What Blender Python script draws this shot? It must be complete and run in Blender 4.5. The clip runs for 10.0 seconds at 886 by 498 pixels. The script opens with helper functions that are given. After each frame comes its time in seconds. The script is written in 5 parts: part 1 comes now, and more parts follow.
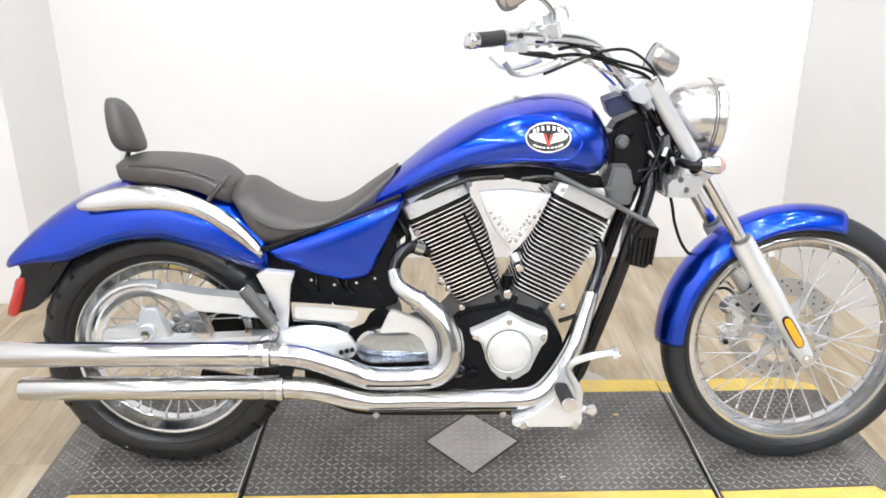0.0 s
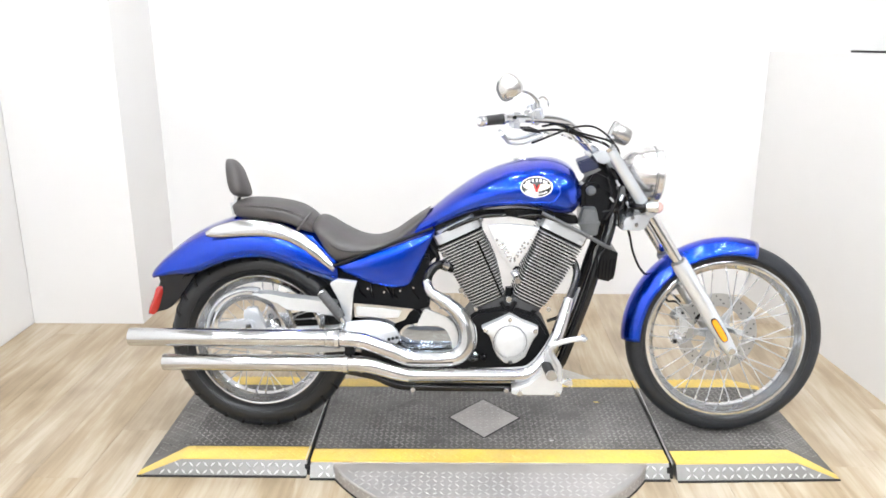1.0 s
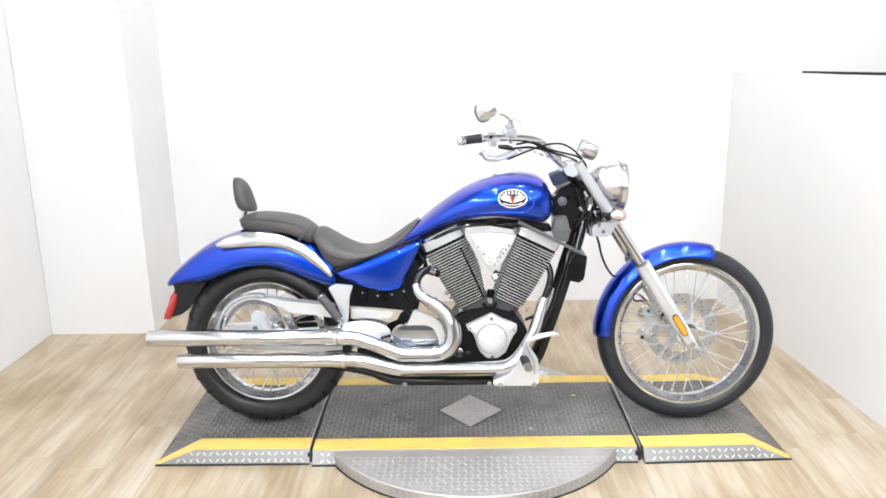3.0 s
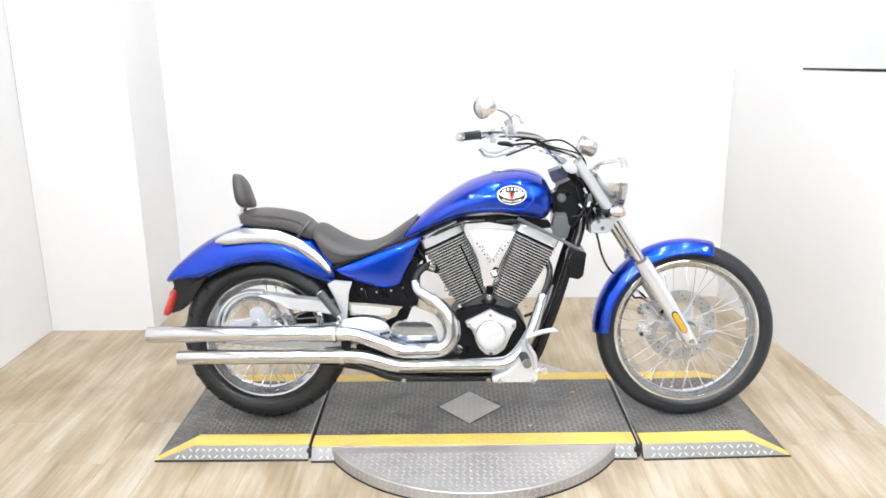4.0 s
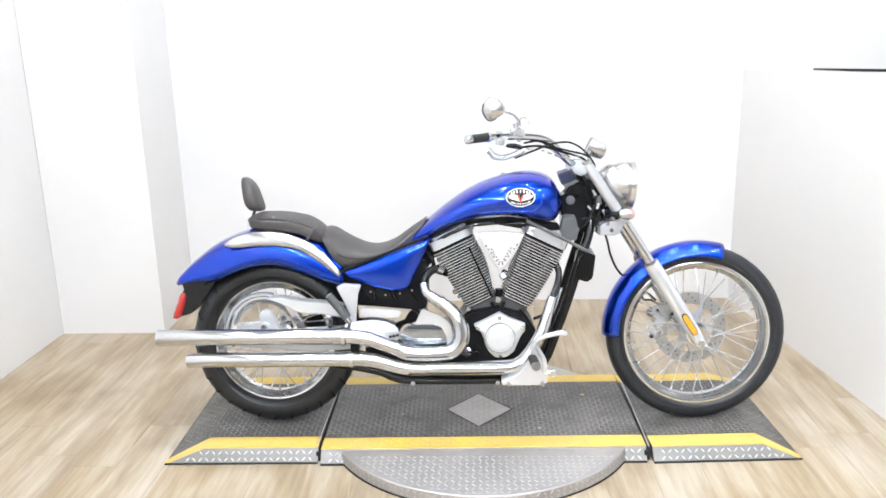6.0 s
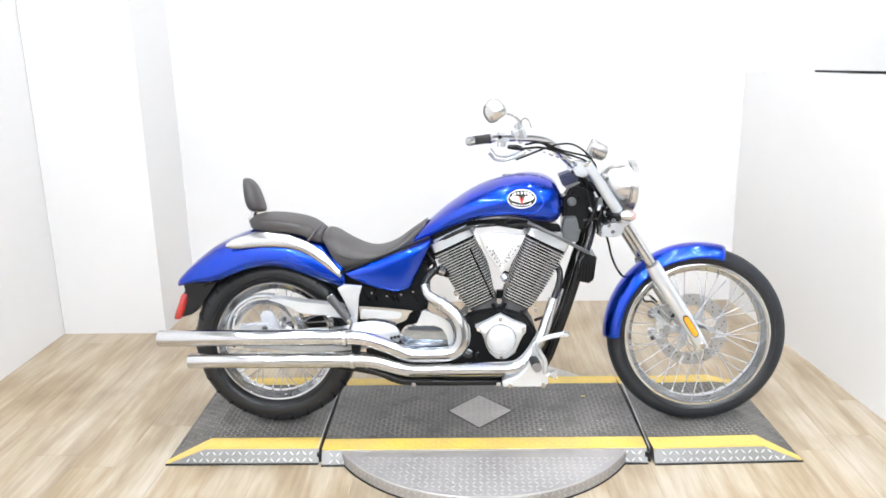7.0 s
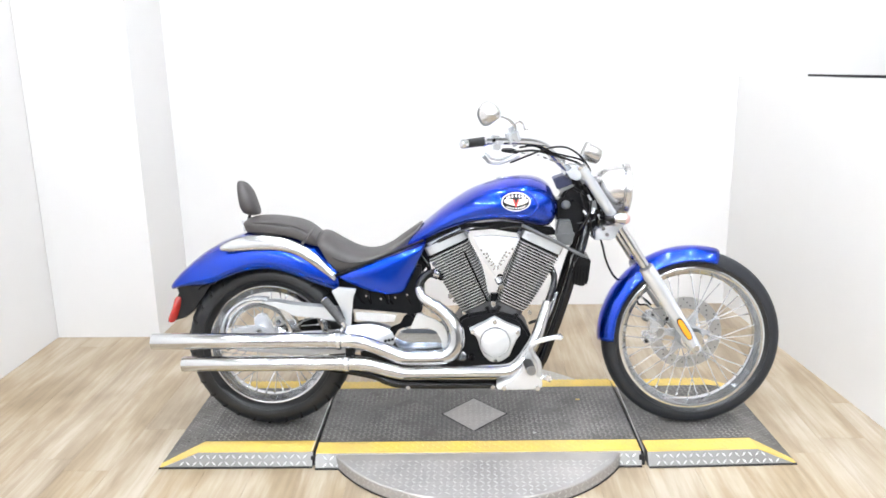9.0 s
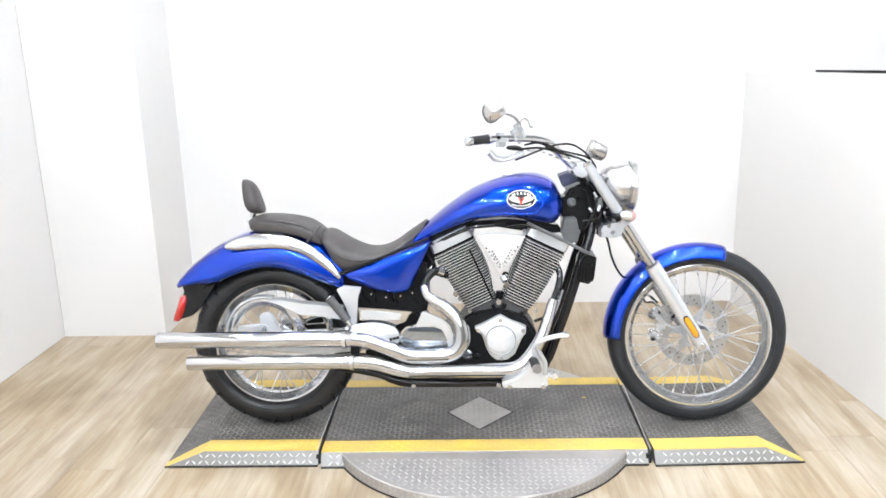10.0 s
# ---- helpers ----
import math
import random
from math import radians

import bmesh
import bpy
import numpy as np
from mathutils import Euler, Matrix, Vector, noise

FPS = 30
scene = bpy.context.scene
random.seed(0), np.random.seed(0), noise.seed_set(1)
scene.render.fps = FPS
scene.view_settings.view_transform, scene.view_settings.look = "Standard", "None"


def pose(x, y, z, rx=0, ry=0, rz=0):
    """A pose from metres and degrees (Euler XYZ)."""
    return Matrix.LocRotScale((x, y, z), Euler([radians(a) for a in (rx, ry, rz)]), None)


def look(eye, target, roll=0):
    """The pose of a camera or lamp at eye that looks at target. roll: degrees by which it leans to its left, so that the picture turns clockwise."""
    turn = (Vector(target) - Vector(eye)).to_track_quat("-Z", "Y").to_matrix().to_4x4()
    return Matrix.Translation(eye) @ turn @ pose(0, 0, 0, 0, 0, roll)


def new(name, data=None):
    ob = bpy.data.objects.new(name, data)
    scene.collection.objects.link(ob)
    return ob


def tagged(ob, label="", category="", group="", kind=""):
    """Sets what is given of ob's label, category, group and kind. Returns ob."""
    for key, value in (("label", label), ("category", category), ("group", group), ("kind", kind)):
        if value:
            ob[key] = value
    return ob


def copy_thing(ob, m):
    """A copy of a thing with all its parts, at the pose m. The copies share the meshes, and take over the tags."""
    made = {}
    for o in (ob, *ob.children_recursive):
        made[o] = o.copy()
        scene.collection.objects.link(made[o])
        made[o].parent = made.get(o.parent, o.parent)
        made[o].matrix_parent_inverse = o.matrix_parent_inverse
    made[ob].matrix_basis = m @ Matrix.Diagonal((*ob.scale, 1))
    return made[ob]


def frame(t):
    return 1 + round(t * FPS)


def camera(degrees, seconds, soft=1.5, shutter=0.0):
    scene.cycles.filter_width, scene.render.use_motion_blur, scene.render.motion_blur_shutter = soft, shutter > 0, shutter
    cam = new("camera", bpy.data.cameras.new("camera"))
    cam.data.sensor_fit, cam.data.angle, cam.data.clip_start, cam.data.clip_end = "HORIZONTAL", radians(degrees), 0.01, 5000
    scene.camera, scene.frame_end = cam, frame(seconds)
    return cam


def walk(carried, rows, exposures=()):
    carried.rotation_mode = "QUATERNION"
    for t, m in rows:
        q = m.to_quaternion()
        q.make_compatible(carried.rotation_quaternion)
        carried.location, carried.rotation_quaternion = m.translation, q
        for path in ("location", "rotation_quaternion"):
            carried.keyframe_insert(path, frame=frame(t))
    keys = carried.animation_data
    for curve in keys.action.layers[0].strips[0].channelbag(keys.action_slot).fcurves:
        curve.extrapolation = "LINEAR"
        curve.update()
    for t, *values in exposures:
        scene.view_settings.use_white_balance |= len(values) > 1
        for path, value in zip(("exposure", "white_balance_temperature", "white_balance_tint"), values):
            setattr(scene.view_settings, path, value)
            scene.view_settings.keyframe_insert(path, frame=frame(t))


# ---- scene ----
cam = camera(57.5, 10.0, soft=1.65)
PATH = [
    (0, (-0.108, -1.86, 1.358), (-0.092, 0.009, 0.647), 0.00),
    (0.1, (-0.1, -1.95, 1.377), (-0.111, -0.062, 0.716), -0.76),
    (0.2, (-0.064, -2.025, 1.395), (-0.094, -0.125, 0.772), -0.58),
    (0.3, (-0.049, -2.114, 1.384), (-0.089, -0.206, 0.788), -0.09),
    (0.4, (-0.053, -2.193, 1.399), (-0.084, -0.297, 0.765), 0.73),
    (0.5, (-0.021, -2.265, 1.416), (-0.071, -0.373, 0.767), 1.90),
    (0.6, (-0.04, -2.346, 1.422), (-0.088, -0.448, 0.794), 1.94),
    (0.7, (-0.067, -2.419, 1.445), (-0.102, -0.507, 0.859), 1.80),
    (0.8, (-0.057, -2.496, 1.455), (-0.127, -0.582, 0.881), 0.71),
    (0.9, (-0.085, -2.569, 1.464), (-0.158, -0.652, 0.899), 0.36),
    (1, (-0.085, -2.633, 1.476), (-0.139, -0.712, 0.921), -0.20),
    (1.1, (-0.104, -2.694, 1.499), (-0.157, -0.777, 0.93), -1.16),
    (1.2, (-0.087, -2.74, 1.498), (-0.162, -0.819, 0.945), -1.12),
    (1.3, (-0.071, -2.778, 1.499), (-0.169, -0.854, 0.964), -0.52),
    (1.4, (-0.047, -2.811, 1.506), (-0.156, -0.882, 0.99), -0.77),
    (1.5, (-0.042, -2.853, 1.511), (-0.142, -0.927, 0.984), 0.40),
    (1.6, (-0.031, -2.875, 1.514), (-0.13, -0.95, 0.979), 1.40),
    (1.7, (-0.018, -2.897, 1.508), (-0.107, -0.966, 0.993), 1.29),
    (1.8, (-0.005, -2.924, 1.509), (-0.093, -0.995, 0.99), 0.93),
    (1.9, (0.001, -2.926, 1.509), (-0.081, -0.999, 0.98), 1.06),
    (2, (-0.003, -2.932, 1.516), (-0.091, -1.007, 0.978), 0.40),
    (2.1, (-0.01, -2.939, 1.509), (-0.101, -1.009, 0.996), -0.21),
    (2.2, (-0.008, -2.941, 1.51), (-0.121, -1.011, 0.998), -0.47),
    (2.3, (-0.028, -2.943, 1.512), (-0.133, -1.009, 1.011), -0.92),
    (2.4, (-0.036, -2.943, 1.512), (-0.136, -1.009, 1.013), -1.07),
    (2.5, (-0.044, -2.937, 1.514), (-0.133, -1.003, 1.012), -0.90),
    (2.7, (-0.044, -2.938, 1.515), (-0.117, -1.004, 1.011), -0.69),
    (2.8, (-0.052, -2.929, 1.518), (-0.111, -0.996, 1.008), -0.52),
    (3, (-0.037, -2.931, 1.515), (-0.085, -0.998, 1.005), -1.00),
    (3.1, (-0.025, -2.931, 1.513), (-0.072, -0.997, 1.004), -1.01),
    (3.2, (-0.036, -2.925, 1.515), (-0.076, -0.992, 1.006), -0.97),
    (4.5, (-0.023, -2.935, 1.506), (-0.086, -1.004, 0.987), -1.10),
    (5, (-0.025, -2.931, 1.512), (-0.085, -1.001, 0.991), -1.60),
    (5.5, (-0.024, -2.929, 1.512), (-0.094, -0.997, 1), -1.50),
    (7, (-0.026, -2.928, 1.516), (-0.104, -0.995, 1.006), -1.20),
    (7.5, (-0.023, -2.93, 1.514), (-0.093, -0.996, 1.009), -1.00),
    (8, (-0.026, -2.932, 1.51), (-0.095, -0.998, 1.006), -1.10),
    (8.5, (-0.025, -2.928, 1.514), (-0.091, -0.994, 1.01), -1.20),
    (9, (-0.021, -2.93, 1.51), (-0.088, -0.994, 1.011), -1.10),
    (9.5, (-0.019, -2.924, 1.508), (-0.094, -0.991, 1), -1.10),
    (10, (-0.015, -2.921, 1.507), (-0.099, -0.987, 1.004), -1.40),
]
walk(cam, [(t, look(eye, target, roll)) for t, eye, target, roll in PATH],
     [(0.0, 0.05, 6480, 10), (0.5, 0.11, 6450, 10), (1.0, 0.12, 6430, 10), (1.5, 0.12, 6400, 10), (3.0, 0.12, 6380, 10),
      (4.5, 0.14, 6320, 10), (5.5, 0.12, 6280, 10), (7.0, 0.12, 6260, 10), (8.5, 0.14, 6260, 10), (10.0, 0.12, 6280, 10)])

from mathutils.bvhtree import BVHTree

# ---------------------------------------------------------------- light
EXPOSURE = 0.1
scene.view_settings.exposure = EXPOSURE
world = bpy.data.worlds.new("room_air")
scene.world = world
world.use_nodes = True
world.node_tree.nodes["Background"].inputs[0].default_value = (1.0, 0.98, 0.96, 1)
world.node_tree.nodes["Background"].inputs[1].default_value = 0.3


# ---------------------------------------------------------------- materials
def material(name, colour, rough=0.5, metal=0.0, coat=0.0, vary=0.0, scale=8.0, bump=0.0, bump_scale=60.0,
             colour2=None, rough_vary=0.0, emit=0.0, stretch=(1, 1, 1), spec=0.5, per_object=0.0, distance=0.002):
    """A node material: base colour varied by two noises, roughness varied, fine bump."""
    m = bpy.data.materials.new(name)
    m.use_nodes = True
    nt = m.node_tree
    b = nt.nodes["Principled BSDF"]
    b.inputs["Roughness"].default_value = rough
    b.inputs["Metallic"].default_value = metal
    b.inputs["Coat Weight"].default_value = coat
    b.inputs["Coat Roughness"].default_value = 0.012
    b.inputs["Specular IOR Level"].default_value = spec
    b.inputs["Base Color"].default_value = (*colour, 1)
    if emit:
        b.inputs["Emission Color"].default_value = (*colour, 1)
        b.inputs["Emission Strength"].default_value = emit
    tc = nt.nodes.new("ShaderNodeTexCoord")
    mp = nt.nodes.new("ShaderNodeMapping")
    mp.inputs["Scale"].default_value = stretch
    nt.links.new(tc.outputs["Object"], mp.inputs["Vector"])
    if per_object:
        oi = nt.nodes.new("ShaderNodeObjectInfo")
        mul = nt.nodes.new("ShaderNodeVectorMath")
        mul.operation = "MULTIPLY"
        mul.inputs[1].default_value = (31.0, 17.0, 0.0)
        nt.links.new(oi.outputs["Random"], mul.inputs[0])
        nt.links.new(mul.outputs[0], mp.inputs["Location"])
    if vary or colour2:
        n = nt.nodes.new("ShaderNodeTexNoise")
        n.inputs["Scale"].default_value = scale
        n.inputs["Detail"].default_value = 6
        n.inputs["Roughness"].default_value = 0.65
        nt.links.new(mp.outputs[0], n.inputs["Vector"])
        mix = nt.nodes.new("ShaderNodeMix")
        mix.data_type = "RGBA"
        c2 = colour2 or tuple(c * (1 - vary) for c in colour)
        mix.inputs[6].default_value = (*colour, 1)
        mix.inputs[7].default_value = (*c2, 1)
        ramp = nt.nodes.new("ShaderNodeMapRange")
        ramp.inputs[1].default_value, ramp.inputs[2].default_value = 0.35, 0.7
        nt.links.new(n.outputs["Fac"], ramp.inputs[0])
        nt.links.new(ramp.outputs[0], mix.inputs[0])
        out = mix.outputs[2]
        if per_object:
            oi = nt.nodes.new("ShaderNodeObjectInfo")
            mr = nt.nodes.new("ShaderNodeMapRange")
            mr.inputs[3].default_value, mr.inputs[4].default_value = 1 - per_object, 1 + per_object
            nt.links.new(oi.outputs["Random"], mr.inputs[0])
            hs = nt.nodes.new("ShaderNodeHueSaturation")
            nt.links.new(mr.outputs[0], hs.inputs["Value"])
            nt.links.new(out, hs.inputs["Color"])
            out = hs.outputs[0]
        nt.links.new(out, b.inputs["Base Color"])
    if rough_vary:
        n = nt.nodes.new("ShaderNodeTexNoise")
        n.inputs["Scale"].default_value = scale * 2.3
        n.inputs["Detail"].default_value = 4
        nt.links.new(mp.outputs[0], n.inputs["Vector"])
        mr = nt.nodes.new("ShaderNodeMapRange")
        mr.inputs[1].default_value, mr.inputs[2].default_value = 0.3, 0.7
        mr.inputs[3].default_value, mr.inputs[4].default_value = max(rough - rough_vary, 0.01), rough + rough_vary
        nt.links.new(n.outputs["Fac"], mr.inputs[0])
        nt.links.new(mr.outputs[0], b.inputs["Roughness"])
    if bump:
        n = nt.nodes.new("ShaderNodeTexNoise")
        n.inputs["Scale"].default_value = bump_scale
        n.inputs["Detail"].default_value = 5
        nt.links.new(mp.outputs[0], n.inputs["Vector"])
        bp = nt.nodes.new("ShaderNodeBump")
        bp.inputs["Strength"].default_value = bump
        bp.inputs["Distance"].default_value = distance
        nt.links.new(n.outputs["Fac"], bp.inputs["Height"])
        nt.links.new(bp.outputs[0], b.inputs["Normal"])
    return m


WALL = material("white_wall_paint", (0.70, 0.684, 0.668), 0.6, vary=0.03, scale=1.2, bump=0.15, bump_scale=180)
# dimness of the unseen part of the room, put into this grey
GREYWALL = material("dim_room_wall", (0.32, 0.317, 0.312), 0.7, vary=0.15, scale=1.0)
CEIL = material("ceiling_paint", (0.38, 0.376, 0.372), 0.8, vary=0.05, scale=2)


def plank_material():
    """Washed oak vinyl: streaks along the board at two scales, knots, and a tone of its own for each board."""
    m = bpy.data.materials.new("oak_vinyl_plank")
    m.use_nodes = True
    nt = m.node_tree
    b = nt.nodes["Principled BSDF"]
    tc, oi = nt.nodes.new("ShaderNodeTexCoord"), nt.nodes.new("ShaderNodeObjectInfo")
    off = nt.nodes.new("ShaderNodeVectorMath")
    off.operation = "MULTIPLY"
    off.inputs[1].default_value = (31.0, 17.0, 5.0)
    nt.links.new(oi.outputs["Random"], off.inputs[0])
    add = nt.nodes.new("ShaderNodeVectorMath")
    nt.links.new(tc.outputs["Object"], add.inputs[0])
    nt.links.new(off.outputs[0], add.inputs[1])

    def streak(sx, sy, scale, detail, dist):
        mp, n = nt.nodes.new("ShaderNodeMapping"), nt.nodes.new("ShaderNodeTexNoise")
        mp.inputs["Scale"].default_value = (sx, sy, 1)
        n.inputs["Scale"].default_value, n.inputs["Detail"].default_value, n.inputs["Distortion"].default_value = scale, detail, dist
        nt.links.new(add.outputs[0], mp.inputs["Vector"])
        nt.links.new(mp.outputs[0], n.inputs["Vector"])
        return n.outputs["Fac"]

    broad, fine = streak(9, 1.2, 1.0, 5, 0.9), streak(55, 3.5, 1.0, 5, 0.4)
    # scuffs and cloudy wear across the boards, strengthened to stand for uneven light
    geo, wear_light = nt.nodes.new("ShaderNodeNewGeometry"), nt.nodes.new("ShaderNodeTexNoise")
    wmap = nt.nodes.new("ShaderNodeMapping")
    wmap.inputs["Scale"].default_value = (4.2, 1.7, 1)
    wmap.inputs["Rotation"].default_value = (0, 0, 0.12)
    wear_light.inputs["Scale"].default_value, wear_light.inputs["Detail"].default_value, wear_light.inputs["Distortion"].default_value = 1.0, 6, 0.5
    nt.links.new(geo.outputs["Position"], wmap.inputs["Vector"])
    nt.links.new(wmap.outputs[0], wear_light.inputs["Vector"])
    mix0, mix = nt.nodes.new("ShaderNodeMix"), nt.nodes.new("ShaderNodeMix")
    mix0.inputs[0].default_value, mix.inputs[0].default_value = 0.58, 0.26
    nt.links.new(broad, mix0.inputs[2])
    nt.links.new(wear_light.outputs["Fac"], mix0.inputs[3])
    nt.links.new(mix0.outputs[0], mix.inputs[2])
    nt.links.new(fine, mix.inputs[3])
    ramp = nt.nodes.new("ShaderNodeValToRGB")
    ramp.color_ramp.elements[0].position, ramp.color_ramp.elements[0].color = 0.37, (0.225, 0.172, 0.114, 1)
    ramp.color_ramp.elements[1].position, ramp.color_ramp.elements[1].color = 0.62, (0.465, 0.409, 0.326, 1)
    e = ramp.color_ramp.elements.new(0.49)
    e.color = (0.349, 0.276, 0.189, 1)
    nt.links.new(mix.outputs[0], ramp.inputs[0])
    mr, hs = nt.nodes.new("ShaderNodeMapRange"), nt.nodes.new("ShaderNodeHueSaturation")
    mr.inputs[3].default_value, mr.inputs[4].default_value = 0.97, 1.03
    sat = nt.nodes.new("ShaderNodeMapRange")
    sat.inputs[3].default_value, sat.inputs[4].default_value = 1.14, 0.94
    nt.links.new(oi.outputs["Random"], mr.inputs[0])
    nt.links.new(oi.outputs["Random"], sat.inputs[0])
    nt.links.new(mr.outputs[0], hs.inputs["Value"])
    nt.links.new(sat.outputs[0], hs.inputs["Saturation"])
    nt.links.new(ramp.outputs[0], hs.inputs["Color"])
    nt.links.new(hs.outputs[0], b.inputs["Base Color"])
    ro = nt.nodes.new("ShaderNodeMapRange")
    ro.inputs[3].default_value, ro.inputs[4].default_value = 0.34, 0.5
    nt.links.new(fine, ro.inputs[0])
    nt.links.new(ro.outputs[0], b.inputs["Roughness"])
    bp = nt.nodes.new("ShaderNodeBump")
    bp.inputs["Strength"].default_value, bp.inputs["Distance"].default_value = 0.1, 0.001
    nt.links.new(fine, bp.inputs["Height"])
    nt.links.new(bp.outputs[0], b.inputs["Normal"])
    return m


PLANK = plank_material()
GAP = material("plank_joint", (0.25, 0.20, 0.145), 0.8, vary=0.2)
BLUE = material("blue_metallic_paint", (0.0005, 0.046, 0.52), 0.27, metal=0.95, coat=1.0, bump=0.02, bump_scale=900, vary=0.06, scale=300)
BLUE.node_tree.nodes["Principled BSDF"].inputs["Specular Tint"].default_value = (0.08, 0.26, 0.55, 1)
CHROME = material("chrome", (0.66, 0.675, 0.70), 0.12, metal=1.0, rough_vary=0.03, scale=14)
PIPE = material("exhaust_chrome", (0.58, 0.585, 0.59), 0.15, metal=1.0, rough_vary=0.03, scale=9, stretch=(0.4, 3, 3))
# the dark blue tint stands in for what the inset reflects
MIRROR = material("polished_inset", (0.42, 0.47, 0.54), 0.03, metal=1.0, vary=0.05, scale=10)
ALLOY = material("satin_alloy", (0.68, 0.69, 0.71), 0.27, metal=0.9, rough_vary=0.02, scale=20)
EDGE = material("machined_fin_edge", (0.80, 0.805, 0.815), 0.32, metal=0.75, vary=0.08, scale=60)
CAST = material("polished_casting", (0.72, 0.735, 0.76), 0.24, metal=0.6, coat=0.4, vary=0.06, scale=30)
CAP = material("dull_polished_cover", (0.70, 0.70, 0.70), 0.36, metal=0.45, vary=0.10, scale=28, rough_vary=0.08)
BRIGHT = material("brushed_bright_alloy", (0.66, 0.68, 0.71), 0.24, metal=0.62)
BUCKET = material("headlight_chrome", (0.56, 0.545, 0.535), 0.20, metal=0.85, coat=1.0)
POLISH = material("polished_alloy", (0.70, 0.70, 0.70), 0.14, metal=1.0, rough_vary=0.015, scale=18)
SILVER = material("silver_paint", (0.70, 0.72, 0.755), 0.24, metal=0.66, coat=0.3)
BLACK = material("black_enamel", (0.005, 0.005, 0.006), 0.22, coat=0.2, vary=0.3, scale=25, spec=0.3)
CHARCOAL = material("charcoal_casting", (0.062, 0.062, 0.064), 0.5, vary=0.2, scale=40, bump=0.2, bump_scale=250, spec=0.3)
SATIN = material("black_satin_casting", (0.008, 0.008, 0.009), 0.42, vary=0.3, scale=40, spec=0.14, bump=0.2, bump_scale=250)
GREYBOX = material("grey_plastic", (0.095, 0.098, 0.10), 0.5, vary=0.2, scale=30)
RUBBER = material("tyre_rubber", (0.010, 0.0105, 0.012), 0.38, vary=0.3, scale=30, spec=0.5, bump=0.15, bump_scale=220)
# paler, bluer copy of RUBBER: light on the tread put into its colour
LIT_TREAD = material("lit_tread_rubber", (0.016, 0.018, 0.022), 0.46, vary=0.3, scale=30, spec=0.4, bump=0.15, bump_scale=220)
GRIP = material("grip_rubber", (0.018, 0.018, 0.018), 0.75, vary=0.2, scale=60)
PEG = material("worn_peg_rubber", (0.065, 0.065, 0.066), 0.55, vary=0.25, scale=60)
LEATHER = material("black_leather", (0.056, 0.050, 0.048), 0.48, vary=0.25, scale=20, bump=0.35, bump_scale=320, distance=0.0015)
AMBER = material("amber_reflector", (0.90, 0.33, 0.010), 0.25, coat=0.8, vary=0.15, scale=120)
STEEL = material("brushed_disc_steel", (0.46, 0.45, 0.435), 0.36, metal=0.7, vary=0.15, scale=20)
RED = material("red_lens", (0.44, 0.018, 0.014), 0.2, coat=0.8, vary=0.15, scale=90)
ROSE = material("smoked_lens", (0.55, 0.35, 0.32), 0.12, coat=1.0, vary=0.2, scale=60)
GLASS = material("headlight_glass", (0.75, 0.78, 0.8), 0.05, metal=0.85, coat=1.0, vary=0.25, scale=25)
DARKGLASS = material("tinted_window", (0.05, 0.06, 0.08), 0.05, metal=0.4, coat=1.0)
DECK = material("worn_black_deck_paint", (0.048, 0.045, 0.041), 0.41, vary=0.35, colour2=(0.115, 0.107, 0.098), scale=4, bump=0.25, bump_scale=90, rough_vary=0.1)
TREAD = material("worn_deck_tread", (0.12, 0.115, 0.108), 0.31, vary=0.35, colour2=(0.30, 0.285, 0.27), scale=7, bump=0.2, bump_scale=120, rough_vary=0.08, spec=0.6)
YELLOW = material("yellow_safety_paint", (0.70, 0.49, 0.09), 0.5, vary=0.2, colour2=(0.55, 0.40, 0.13), scale=9, bump=0.2, bump_scale=80)
PLATE = material("bare_aluminium_plate", (0.235, 0.228, 0.218), 0.42, metal=0.6, vary=0.2, scale=7, rough_vary=0.1, bump=0.15, bump_scale=120)
# paler than PLATE: light caught by raised bars is put into the colour
PLATE_TREAD = material("pale_aluminium_tread", (0.58, 0.57, 0.55), 0.34, metal=0.15, vary=0.2, scale=30)
BASE = material("scuffed_aluminium_base", (0.43, 0.408, 0.388), 0.4, metal=0.45, vary=0.25, scale=5, rough_vary=0.08, bump=0.15, bump_scale=120)
BASE_TREAD = material("bright_aluminium_tread", (0.50, 0.482, 0.465), 0.36, metal=0.2, vary=0.15, scale=30)
SLOT = material("dark_joint", (0.006, 0.006, 0.006), 0.8, vary=0.2)
LAMP = material("led_diffuser", (0.915, 0.955, 1.0), 0.5, emit=176.0)
TAN = material("emblem_tan", (0.82, 0.74, 0.62), 0.35, coat=0.6, vary=0.1, scale=90)
CREAM = material("emblem_cream", (0.86, 0.84, 0.79), 0.35, coat=0.6, vary=0.08, scale=90)
EMB_RED = material("emblem_red", (0.7, 0.03, 0.02), 0.35, coat=0.6, vary=0.1, scale=90)


# ---------------------------------------------------------------- mesh tools
TRUE_SIZE = [False]


def sized(p):
    """The motorcycle's drawing was taken upright; this brings a place on it to its true size."""
    p = Vector(p)
    if not TRUE_SIZE[0]:
        return p
    return Vector((p.x * (0.990 + 0.052 * p.z), p.y, 0.009 + 0.993 * p.z - 0.13 * abs(p.y)))


